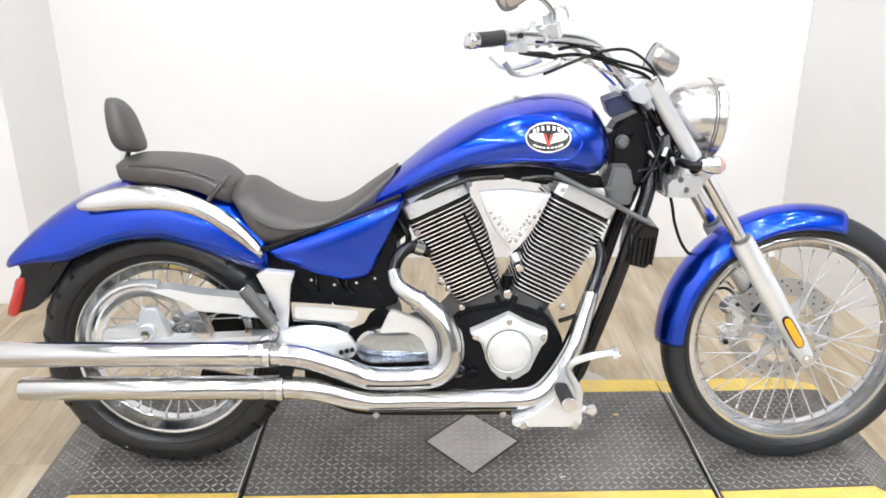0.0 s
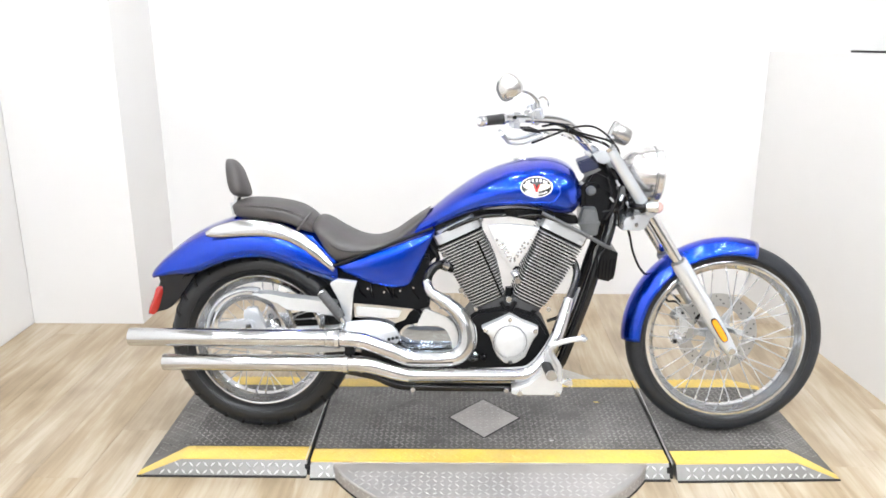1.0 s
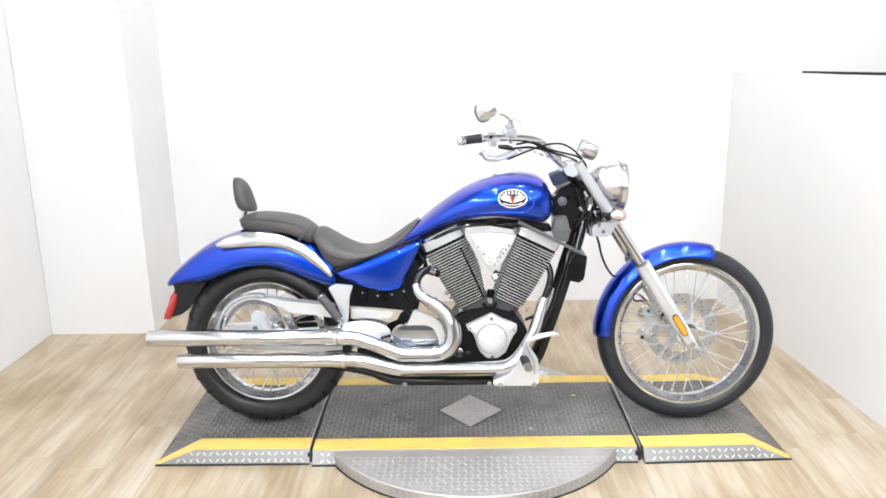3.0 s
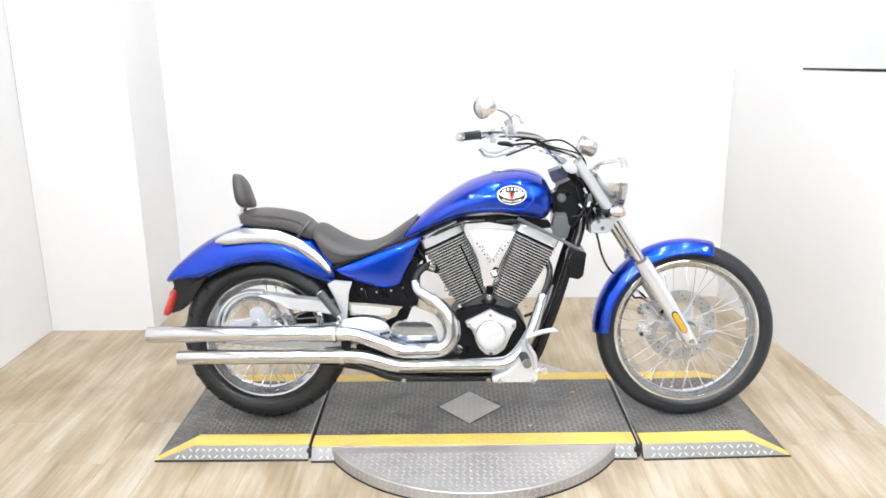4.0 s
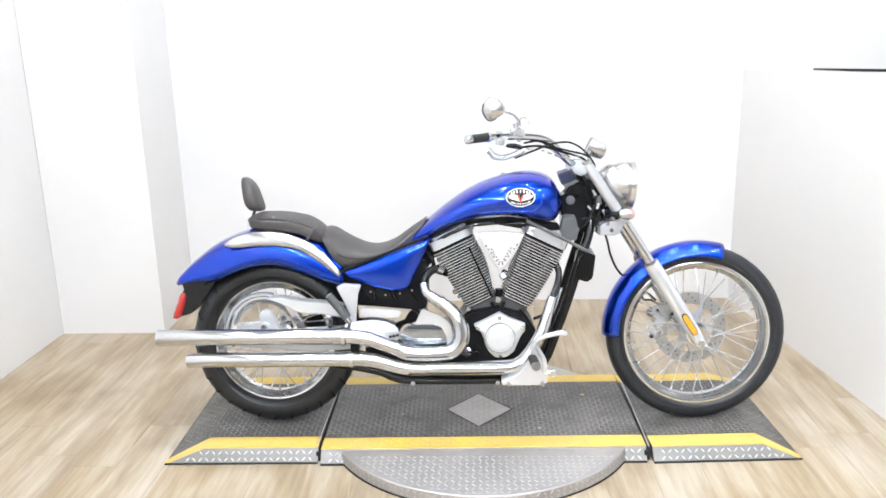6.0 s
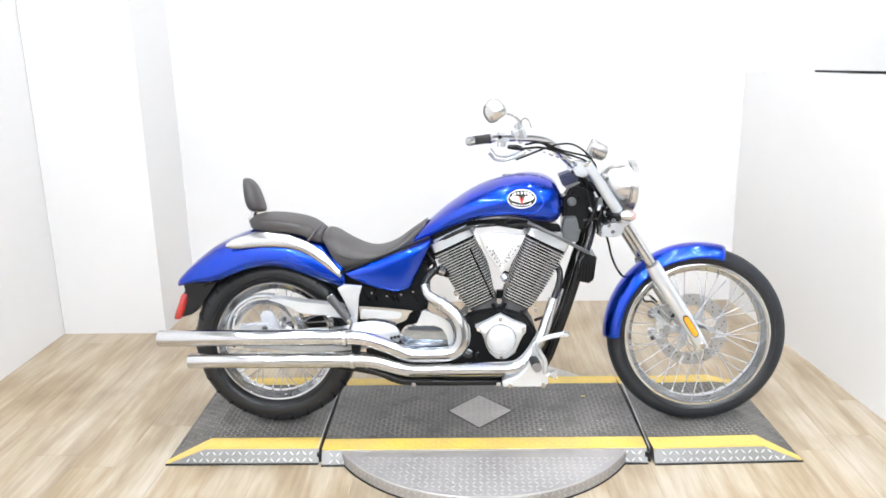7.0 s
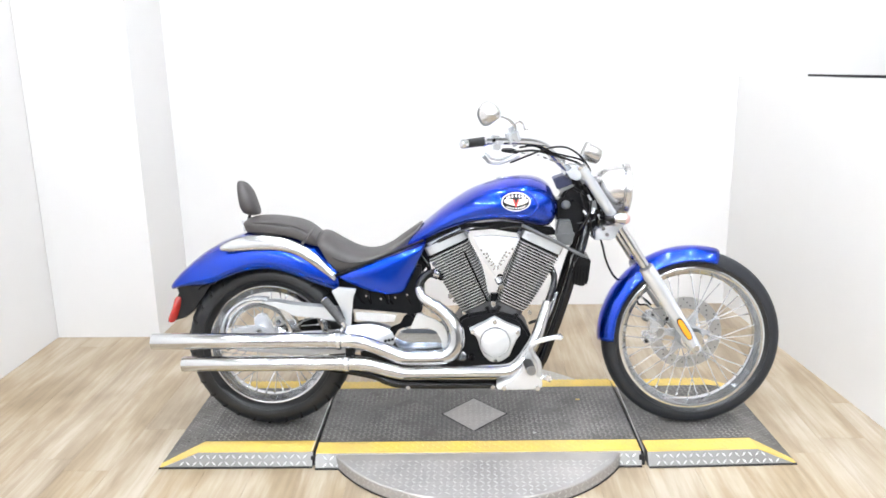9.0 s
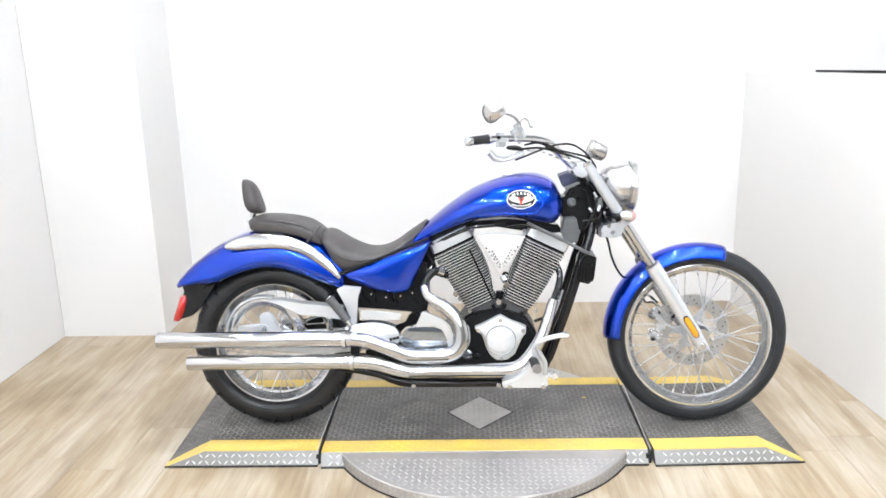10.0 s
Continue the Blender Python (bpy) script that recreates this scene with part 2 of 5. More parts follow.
def finish(name, verts, faces, mat, parent=None, label="", smooth=True, sharp=40):
    """Link one mesh object, as a part where a parent is given."""
    me = bpy.data.meshes.new(name)
    me.from_pydata([tuple(v) for v in verts], [], faces)
    me.materials.append(mat)
    bm = bmesh.new()
    bm.from_mesh(me)
    bmesh.ops.recalc_face_normals(bm, faces=bm.faces)
    for f in bm.faces:
        f.smooth = smooth
    if smooth and sharp:
        for e in bm.edges:
            if len(e.link_faces) == 2 and e.calc_face_angle(0) > radians(sharp):
                e.smooth = False
    bm.to_mesh(me)
    bm.free()
    ob = new(name, me)
    if parent:
        ob.parent = parent
    if label:
        ob["label"] = label
    return ob


def part(name, bm, mat, parent=None, label="", smooth=True, sharp=40):
    verts = [v.co.copy() for v in bm.verts]
    bm.verts.index_update()
    faces = [[v.index for v in f.verts] for f in bm.faces]
    bm.free()
    return finish(name, verts, faces, mat, parent, label, smooth, sharp)


def curve_points(pts, steps=8):
    """Catmull-Rom through the points."""
    p = [Vector(q) for q in pts]
    if len(p) < 3:
        return p
    p = [2 * p[0] - p[1]] + p + [2 * p[-1] - p[-2]]
    out = []
    for i in range(1, len(p) - 2):
        a, b, c, d = p[i - 1:i + 3]
        for k in range(steps):
            t = k / steps
            out.append(0.5 * (2 * b + (c - a) * t + (2 * a - 5 * b + 4 * c - d) * t * t + (3 * b - a - 3 * c + d) * t ** 3))
    out.append(p[-2])
    return out


def tube_data(pts, r, seg=12, steps=8, flat=1.0, caps=True):
    """A round tube along points; r is a number or a list of one radius for each given point."""
    pts = [sized(q) for q in pts]
    path = curve_points(pts, steps) if len(pts) > 2 else pts
    n = len(path)
    if hasattr(r, "__len__"):
        rad = [float(np.interp(i / (n - 1) * (len(r) - 1), range(len(r)), r)) for i in range(n)]
    else:
        rad = [r] * n
    verts, faces = [], []
    t0 = (path[1] - path[0]).normalized()
    up = Vector((0, 1, 0)) if abs(t0.y) < 0.9 else Vector((0, 0, 1))
    u = t0.cross(up).normalized()
    for i, c in enumerate(path):
        t = (path[min(i + 1, n - 1)] - path[max(i - 1, 0)]).normalized()
        u = (u - t * u.dot(t)).normalized()
        v = t.cross(u)
        for k in range(seg):
            a = 2 * math.pi * k / seg
            verts.append(c + u * math.cos(a) * rad[i] + v * math.sin(a) * rad[i] * flat)
    for i in range(n - 1):
        for k in range(seg):
            k2 = (k + 1) % seg
            faces.append((i * seg + k, i * seg + k2, (i + 1) * seg + k2, (i + 1) * seg + k))
    if caps:
        faces.append(tuple(range(seg)))
        faces.append(tuple(reversed(range((n - 1) * seg, n * seg))))
    return verts, faces


def tube(name, pts, r, mat, parent=None, label="", seg=12, steps=8, flat=1.0, caps=True):
    v, f = tube_data(pts, r, seg, steps, flat, caps)
    return finish(name, v, f, mat, parent, label)


def turned(name, profile, centre, axis, mat, parent=None, label="", seg=32, closed=False, arc=(0, 360), sharp=35):
    """A profile of (radius, height) turned about an axis through centre."""
    axis = Vector(axis).normalized()
    u = axis.orthogonal().normalized() if abs(axis.y) < 0.99 else Vector((1, 0, 0))
    v = axis.cross(u)
    c = sized(centre)
    full = abs(arc[1] - arc[0]) >= 359.9
    m = seg if full else seg + 1
    verts, faces = [], []
    for k in range(m):
        a = radians(arc[0] + (arc[1] - arc[0]) * k / seg)
        d = u * math.cos(a) + v * math.sin(a)
        for r, h in profile:
            verts.append(c + d * r + axis * h)
    n = len(profile)
    for k in range(seg):
        k2 = (k + 1) % m
        for i in range(n if closed else n - 1):
            i2 = (i + 1) % n
            faces.append((k * n + i, k2 * n + i, k2 * n + i2, k * n + i2))
    return finish(name, verts, faces, mat, parent, label, sharp=sharp)


def power(c, e):
    return math.copysign(abs(c) ** e, c)


def loft(name, stations, mat, parent=None, label="", n=2.6, seg=28, steps=5, y0=0.0, closed=True, base=0.0):
    """A body through stations (top x, top z, bottom x, bottom z, half width in y[, n]); open: a hood without a floor."""
    dense = []
    arr = [list(s) for s in stations]
    for col in range(5):
        pts = curve_points([(i, s[col], 0) for i, s in enumerate(arr)], steps)
        dense.append([p.y for p in pts])
    rows = list(zip(*dense))
    verts, faces = [], []
    m = seg if closed else seg + 1
    for tx, tz, bx, bz, w in rows:
        top, bot = Vector((tx, 0, tz)), Vector((bx, 0, bz))
        for k in range(m):
            a = 2 * math.pi * k / seg if closed else math.pi * k / seg
            c, s = power(math.cos(a), 2 / n), power(math.sin(a), 2 / n)
            if closed:
                p = (top + bot) / 2 + (top - bot) / 2 * s
            else:
                p = bot + (top - bot) * s
            verts.append(sized((p.x, y0 + w * c, p.z)))
    for i in range(len(rows) - 1):
        for k in range(seg):
            k2 = (k + 1) % m
            faces.append((i * m + k, i * m + k2, (i + 1) * m + k2, (i + 1) * m + k))
    if closed:
        faces.append(tuple(range(m)))
        faces.append(tuple(range((len(rows) - 1) * m, len(rows) * m)))
    ob = finish(name, verts, faces, mat, parent, label, sharp=60)
    if not closed:
        so = ob.modifiers.new("thickness", "SOLIDIFY")
        so.thickness, so.offset = 0.004, 0
    return ob


def slab(name, outline, y0, y1, mat, parent=None, label="", bevel=0.004, round_corners=0, smooth=True):
    """An outline in x and z, extruded from y0 to y1 with rounded edges."""
    pts = [Vector((x, 0, z)) for x, z in outline]
    if round_corners:
        out = []
        for i, p in enumerate(pts):
            a, b = pts[i - 1], pts[(i + 1) % len(pts)]
            da, db = (a - p), (b - p)
            ra, rb = min(round_corners, da.length * 0.45), min(round_corners, db.length * 0.45)
            pa, pb = p + da.normalized() * ra, p + db.normalized() * rb
            for t in (0, 0.25, 0.5, 0.75, 1):
                out.append(pa * (1 - t) ** 2 + p * 2 * t * (1 - t) + pb * t * t)
        pts = out
    bm = bmesh.new()
    f = bm.faces.new([bm.verts.new((p.x, y0, p.z)) for p in pts])
    ext = bmesh.ops.extrude_face_region(bm, geom=[f])
    for v in ext["geom"]:
        if isinstance(v, bmesh.types.BMVert):
            v.co.y = y1
    if bevel:
        edges = [e for e in bm.edges if abs(e.verts[0].co.y - e.verts[1].co.y) < 1e-6]
        bmesh.ops.bevel(bm, geom=edges, offset=bevel, segments=2, affect="EDGES", clamp_overlap=True)
    for v in bm.verts:
        v.co = sized(v.co)
    return part(name, bm, mat, parent, label, smooth, 30)


def pillow(name, outline, y_edge, bulge, y_back, mat, parent=None, label="", rings=6, steps=4, smooth_line=True, power_=2.0, flat=False):
    """An outline in x and z, domed towards the viewer's side (minus y), with a rim back to y_back."""
    base = [Vector((x, 0, z)) for x, z in outline]
    if smooth_line:
        loop = base + base[:3]
        path = curve_points([base[-1]] + loop, steps)
        pts = path[steps:steps + steps * len(base)]
    else:
        pts = base
    c = sum(pts, Vector()) / len(pts)
    n = len(pts)
    verts, faces = [], []
    sides = [(y_back, 1.0)] + [(y_edge - bulge * (1 - (1 - k / rings) ** power_), 1 - k / rings) for k in range(rings)]
    if flat:
        sides = [(y_back, 1.0)] + [(y_edge - bulge * math.sqrt(1 - f ** 5), f) for f in (1.0, 0.992, 0.975, 0.95, 0.91, 0.85, 0.75, 0.6, 0.4, 0.2)]
    for y, s in sides:
        for p in pts:
            q = c + (p - c) * s
            verts.append(sized((q.x, y, q.z)))
    for i in range(len(sides) - 1):
        for k in range(n):
            k2 = (k + 1) % n
            faces.append((i * n + k, i * n + k2, (i + 1) * n + k2, (i + 1) * n + k))
    verts.append(sized((c.x, y_edge - bulge, c.z)))
    last = (len(sides) - 1) * n
    for k in range(n):
        faces.append((last + k, last + (k + 1) % n, len(verts) - 1))
    faces.append(tuple(range(n)))
    return finish(name, verts, faces, mat, parent, label, sharp=50)


def box_bm(sx, sy, sz, m=None, bevel=0.0, segments=2):
    bm = bmesh.new()
    bmesh.ops.create_cube(bm, size=1, matrix=(m or Matrix()) @ Matrix.Diagonal((sx, sy, sz, 1)))
    if bevel:
        bmesh.ops.bevel(bm, geom=bm.edges[:], offset=bevel, segments=segments, affect="EDGES", clamp_overlap=True)
    return bm


def box(name, lo, hi, mat, parent=None, label="", bevel=0.0):
    lo, hi = Vector(lo), Vector(hi)
    d, c = hi - lo, sized((lo + hi) / 2)
    return part(name, box_bm(d.x, d.y, d.z, Matrix.Translation(c), bevel), mat, parent, label, bool(bevel), 30)


def disc(name, centre, axis, r, h, mat, parent=None, label="", seg=24, edge=0.15):
    """A short round body: a cap, bolt head or knob."""
    e = min(r, h) * edge
    return turned(name, [(0.0001, 0), (r - e * 0.2, 0), (r, e * 0.3), (r, h - e), (r - e, h), (0.0001, h)], centre, axis, mat, parent, label, seg)


# ---------------------------------------------------------------- the room
def wall(name, a, b, z0, z1, thick, label, mat=WALL):
    """A wall whose seen face runs from a to b; its thickness lies to the left of that way."""
    a, b = Vector((*a, 0)), Vector((*b, 0))
    d = (b - a).normalized()
    nrm = Vector((-d.y, d.x, 0)) * thick
    q = [a, b, b + nrm, a + nrm]
    verts = [Vector((p.x, p.y, z)) for z in (z0, z1) for p in q]
    faces = [(0, 1, 2, 3), (4, 5, 6, 7), (0, 1, 5, 4), (1, 2, 6, 5), (2, 3, 7, 6), (3, 0, 4, 7)]
    return tagged(finish(name, verts, faces, mat, smooth=False), label, "wall", kind="structure")


ROOM_H, FRONT = 3.6, -13.5
LX, PX, PY, BY = -2.247, -1.690, 1.105, 1.597
wall("wall_left", (LX, FRONT), (LX, PY + 0.12), 0, ROOM_H, 0.12, "plain white painted side wall")
wall("wall_pillar", (LX + 0.003, PY), (PX, PY), 0, ROOM_H, 0.12, "short white wall face beside the alcove")
wall("wall_return", (PX, PY + 0.12), (PX, BY + 0.1), 0, ROOM_H, 0.12, "white return wall of the alcove")
wall("wall_back", (PX - 0.1, BY), (6.0, BY), 0, ROOM_H, 0.12, "bright white back wall behind the motorcycle")
verts = [Vector((1.447 + 0.098 * (BY - y) + dx, y, z)) for y in (BY - 0.003, -1.50) for dx, z in ((0, 0), (0.1, 0), (0.1, 1.298 + 0.031 * (BY - y)), (0, 1.298 + 0.031 * (BY - y)))]
tagged(finish("partition_wall", verts, [(0, 1, 2, 3), (4, 5, 6, 7), (0, 1, 5, 4), (1, 2, 6, 5), (2, 3, 7, 6), (3, 0, 4, 7)], WALL, smooth=False), "white half-height partition wall", "wall", kind="structure")
verts = [Vector((1.447 + 0.098 * (BY - y) + dx, y, 1.298 + 0.031 * (BY - y) + z)) for z in (0.002, 0.011) for y, dx in ((0.95, 0.045), (0.55, 0.012), (-1.5, 0.012), (-1.5, 0.088), (0.95, 0.06))]
tagged(finish("partition_cap", verts, [(0, 1, 2, 3, 4), (5, 6, 7, 8, 9), (0, 1, 6, 5), (1, 2, 7, 6), (2, 3, 8, 7), (3, 4, 9, 8), (4, 0, 5, 9)], SATIN, smooth=False),
       "dark cap along the top of the half wall", "wall cap", kind="structure")
# unseen walls closing the room, grey so the chrome reflects dimness
wall("wall_right", (6.0, BY + 0.12), (6.0, FRONT), 0, ROOM_H, 0.12, "plain unseen far side wall, grey for the dim room", GREYWALL)
wall("wall_front", (6.12, FRONT), (LX - 0.12, FRONT), 0, ROOM_H, 0.12, "plain unseen wall across the showroom, grey for the dim room", GREYWALL)
tagged(box("ceiling", (LX - 0.2, FRONT - 0.2, ROOM_H), (6.2, BY + 0.2, ROOM_H + 0.1), CEIL), "white painted showroom ceiling", "ceiling", kind="structure")

# floor: a dark bed and separate planks laid along y
floor = tagged(box("floor", (LX - 0.2, FRONT - 0.2, -0.1), (6.2, BY + 0.2, -0.0012), GAP), "light oak vinyl plank floor", "floor", kind="structure")


def ceiling_light(x, y):
    """A shallow round high-bay lamp on a short stem: a painted bowl with a glowing disc below."""
    e = tagged(new("ceiling_light"), "round white bowl lamp hung on a short stem", "ceiling light", "ceiling lights")
    e.location = (x, y, ROOM_H)
    turned("stem", [(0.05, 0.0), (0.05, -0.02), (0.012, -0.025), (0.012, -0.13)], (0, 0, 0), (0, 0, 1), CEIL, e, seg=16)
    turned("bowl", [(0.0001, -0.125), (0.07, -0.128), (0.125, -0.150), (0.140, -0.185), (0.136, -0.185), (0.121, -0.156), (0.07, -0.136), (0.0001, -0.133)], (0, 0, 0), (0, 0, 1), CEIL, e, seg=24, closed=True)
    turned("diffuser", [(0.0001, -0.236), (0.042, -0.230), (0.072, -0.212), (0.087, -0.188), (0.083, -0.172), (0.0001, -0.172)], (0, 0, 0), (0, 0, 1), LAMP, e, "glowing white diffuser", seg=24)
    return e


first = ceiling_light(-0.50, 0.40)
for iy in range(10):
    for ix in range(5):
        if iy or ix in (2, 3):
            copy_thing(first, Matrix.Translation((-1.45 + 0.95 * ix, 0.40 - 1.12 * iy, ROOM_H)))


# ---------------------------------------------------------------- the turntable platform
TOP = 0.05
table = tagged(new("motorcycle_turntable"), "black checker-plate display turntable with yellow edges under the motorcycle", "turntable")


def treads(name, pieces, mat, parent, label=""):
    """Raised tread bars: pieces of (centre, along, across, normal)."""
    verts, faces = [], []
    for c, a, b, nrm in pieces:
        k = len(verts)
        verts += [c - a, c - b, c + a, c + b, c - a * 0.45 + nrm, c - b * 0.4 + nrm, c + a * 0.45 + nrm, c + b * 0.4 + nrm]
        for i in range(4):
            faces.append((k + i, k + (i + 1) % 4, k + 4 + (i + 1) % 4, k + 4 + i))
        faces.append((k + 4, k + 5, k + 6, k + 7))
    return tagged(finish(name, verts, faces, mat, parent, label, smooth=False), kind="stuff")


def tread_grid(origin, eu, ev, nu, nv, pitch, inside, size=0.013, high=0.0018):
    """Alternating diagonal bars over a plane from origin along eu and ev."""
    origin, eu, ev = Vector(origin), Vector(eu).normalized(), Vector(ev).normalized()
    nrm = eu.cross(ev).normalized()
    out = []
    for i in range(nu):
        for j in range(nv):
            c = origin + eu * pitch * (i + 0.5) + ev * pitch * (j + 0.5)
            if not inside(c):
                continue
            d = (eu + ev).normalized() if (i + j) % 2 else (eu - ev).normalized()
            s = nrm.cross(d)
            out.append((c, d * size, s * size * 0.3, nrm * high))
    return out


def prism(name, low, high, mat, parent, label=""):
    """A body between a lower and an upper loop of the same count."""
    n = len(low)
    verts = [Vector(p) for p in low] + [Vector(p) for p in high]
    faces = [tuple(range(n)), tuple(range(n, 2 * n))] + [(i, (i + 1) % n, n + (i + 1) % n, n + i) for i in range(n)]
    return finish(name, verts, faces, mat, parent, label, smooth=False)


YF, YB, YS, YBS = -0.246, 0.389, -0.163, 0.319      # front and back of the deck, inner edges of the stripes
XJ0, XJ1, XE0, XE1 = -0.606, 0.597, -1.038, 1.007    # joints, and where the end ramps begin
XF0, XF1 = -1.180, 1.140                             # where the ramps meet the floor


def deck(name, x0, x1, ramp0, ramp1, turn_deg, pivot, label):
    """One panel of the platform: alloy body, black top, yellow stripes, ramped end where ramp0 or ramp1 is given."""
    rot = Matrix.Translation(pivot) @ Matrix.Rotation(radians(turn_deg), 4, "Z") @ Matrix.Translation(-Vector(pivot))
    yf0, yb0 = YF - 0.032, YB + 0.032
    l0, l1 = (ramp0 if ramp0 is not None else x0), (ramp1 if ramp1 is not None else x1)
    low = [(l0, yf0, 0.0), (l1, yf0, 0.0), (l1, yb0, 0.0), (l0, yb0, 0.0)]
    high = [(x0, YF, TOP - 0.003), (x1, YF, TOP - 0.003), (x1, YB, TOP - 0.003), (x0, YB, TOP - 0.003)]
    body = prism(name, [rot @ Vector(p) for p in low], [rot @ Vector(p) for p in high], PLATE, table, label)

    # black strip in place of the shadow gap below the panel edge
    edge = [(l0, yf0 - 0.004), (l1, yf0 - 0.004), (l1, yf0 + 0.004), (l0, yf0 + 0.004)]
    prism("shadow_gap_strip", [rot @ Vector((x, y, 0.0)) for x, y in edge], [rot @ Vector((x, y, 0.0045)) for x, y in edge], SLOT, body, "thin black strip standing in for the shadow gap at the floor")

    def skin(nm, ya, yb, mat, lab, lift):
        """A painted strip over the flat top and the ramps between two depths."""
        line = []
        if ramp0 is not None:
            line.append((l0, 0.003, True))
        line += [(x0, TOP, False), (x1, TOP, False)]
        if ramp1 is not None:
            line.append((l1, 0.003, True))
        up, dn = [], []
        for x, z, end in line:
            a, b = ya, yb
            if end:
                a = yf0 + 0.002 if ya == YF else ya - 0.0
                b = yb0 - 0.002 if yb == YB else yb
                if nm == "black_deck":
                    a, b = yf0 + 0.035, yb0 - 0.035
                if nm == "yellow_stripe":
                    a, b = (yf0 + 0.002, yf0 + 0.034) if ya == YF else (yb0 - 0.034, yb0 - 0.002)
            up.append((rot @ Vector((x, a, z + lift)), rot @ Vector((x, b, z + lift))))
            dn.append((rot @ Vector((x, a, z - 0.003)), rot @ Vector((x, b, z - 0.003))))
        verts = [q for pair in up for q in pair] + [q for pair in dn for q in pair]
        k = len(up) * 2
        faces = []
        for i in range(len(up) - 1):
            faces += [(2 * i, 2 * i + 2, 2 * i + 3, 2 * i + 1), (k + 2 * i, k + 2 * i + 2, k + 2 * i + 3, k + 2 * i + 1),
                      (2 * i, 2 * i + 2, k + 2 * i + 2, k + 2 * i), (2 * i + 1, 2 * i + 3, k + 2 * i + 3, k + 2 * i + 1)]
        faces += [(0, 1, k + 1, k), (k - 2, k - 1, 2 * k - 1, 2 * k - 2)]
        return finish(nm, verts, faces, mat, body, lab, smooth=False)

    skin("black_deck", YS, YBS, DECK, "worn black checker plate", 0.0)
    skin("yellow_stripe", YF, YS - 0.002, YELLOW, "yellow painted edge stripe", 0.0005)
    skin("yellow_stripe", YBS + 0.002, YB, YELLOW, "yellow painted edge stripe", 0.0005)
    pitch = 0.0192
    inside = lambda c: x0 + 0.008 < c.x < x1 - 0.008 and not (abs(c.x + 0.010) / 0.13 + abs(c.y - 0.060) / 0.148 < 1.05)
    pcs = tread_grid((x0, YS + 0.004, TOP), (1, 0, 0), (0, 1, 0), int((x1 - x0) / pitch), int((YBS - YS) / pitch), pitch, inside, 0.0118, 0.0016)
    for ramp, xa in ((ramp0, x0), (ramp1, x1)):
        if ramp is not None:
            eu = Vector((ramp - xa, 0, 0.003 - TOP))
            ev = Vector((0, 1, 0)) if ramp > xa else Vector((0, -1, 0))
            o = (xa, YS if ramp > xa else YBS, TOP)
            pcs += tread_grid(o, eu, ev, int(eu.length / pitch), int((YBS - YS) / pitch), pitch, lambda c: True, 0.0118, 0.0016)
    pcs = [(rot @ c, rot.to_3x3() @ a, rot.to_3x3() @ b, rot.to_3x3() @ n) for c, a, b, n in pcs]
    treads("tread_pattern", pcs, TREAD, body)
    pcs = tread_grid((x0, YF + 0.004, TOP + 0.0005), (1, 0, 0), (0, 1, 0), int((x1 - x0) / pitch), 4, pitch, lambda c: x0 + 0.01 < c.x < x1 - 0.01, 0.0105, 0.0012)
    pcs += tread_grid((x0, YBS + 0.004, TOP + 0.0005), (1, 0, 0), (0, 1, 0), int((x1 - x0) / pitch), 4, pitch, lambda c: x0 + 0.01 < c.x < x1 - 0.01, 0.0105, 0.0012)
    pcs = [(rot @ c, rot.to_3x3() @ a, rot.to_3x3() @ b, rot.to_3x3() @ n) for c, a, b, n in pcs]
    treads("stripe_treads", pcs, YELLOW, body)
    # treads on the front bevel, in the pale colour for the light they catch
    eu, ev = Vector((1, 0, 0)), Vector((0, YF - yf0, TOP)).normalized()
    lo_x, hi_x = l0, l1

    def on_bevel(c):
        f = c.z / TOP
        return l0 + (x0 - l0) * f + 0.015 < c.x < l1 + (x1 - l1) * f - 0.015
    pcs = tread_grid((lo_x, yf0 - 0.001, 0.006), eu, ev, int((hi_x - lo_x) / 0.024), 2, 0.024, on_bevel, 0.0115, 0.0009)
    pcs = [(rot @ c, rot.to_3x3() @ a, rot.to_3x3() @ b, rot.to_3x3() @ n) for c, a, b, n in pcs]
    treads("bevel_treads", pcs, PLATE_TREAD, body)
    return body


deck("centre_panel", XJ0 + 0.006, XJ1 - 0.006, None, None, 0.8, (0, 0, 0), "centre deck panel with bare alloy edge")
deck("end_panel", XE0, XJ0 - 0.006, XF0, None, 0.5, (XJ0 - 0.55, 0, 0), "ramped end panel with bare alloy edge")
deck("end_panel", XJ1 + 0.006, XE1, None, XF1, 2.6, (XJ1, 0.06, 0), "ramped end panel with bare alloy edge")
box("joint_strip", (XJ0 - 0.010, YF - 0.012, 0.001), (XJ0 + 0.010, YB + 0.012, TOP - 0.014), SLOT, table, "dark gap between panels")
box("joint_strip", (XJ1 - 0.010, YF - 0.010, 0.001), (XJ1 + 0.010, YB + 0.012, TOP - 0.014), SLOT, table, "dark gap between panels")
for x in (XJ0 - 0.0085, XJ1 + 0.0075):
    box("panel_edge", (x - 0.0015, YF + 0.002, TOP - 0.004), (x + 0.0015, YB - 0.002, TOP + 0.0018), PLATE_TREAD, table, "bare metal panel edge")
inset = [(-0.137, 0.062), (-0.014, -0.084), (0.116, 0.062), (-0.012, 0.206)]
prism("inset_gap", [(-0.011 + (x + 0.011) * 1.05, 0.061 + (y - 0.061) * 1.05, TOP - 0.002) for x, y in inset], [(-0.011 + (x + 0.011) * 1.05, 0.061 + (y - 0.061) * 1.05, TOP + 0.0006) for x, y in inset], SLOT, table, "dark gap round the inset")
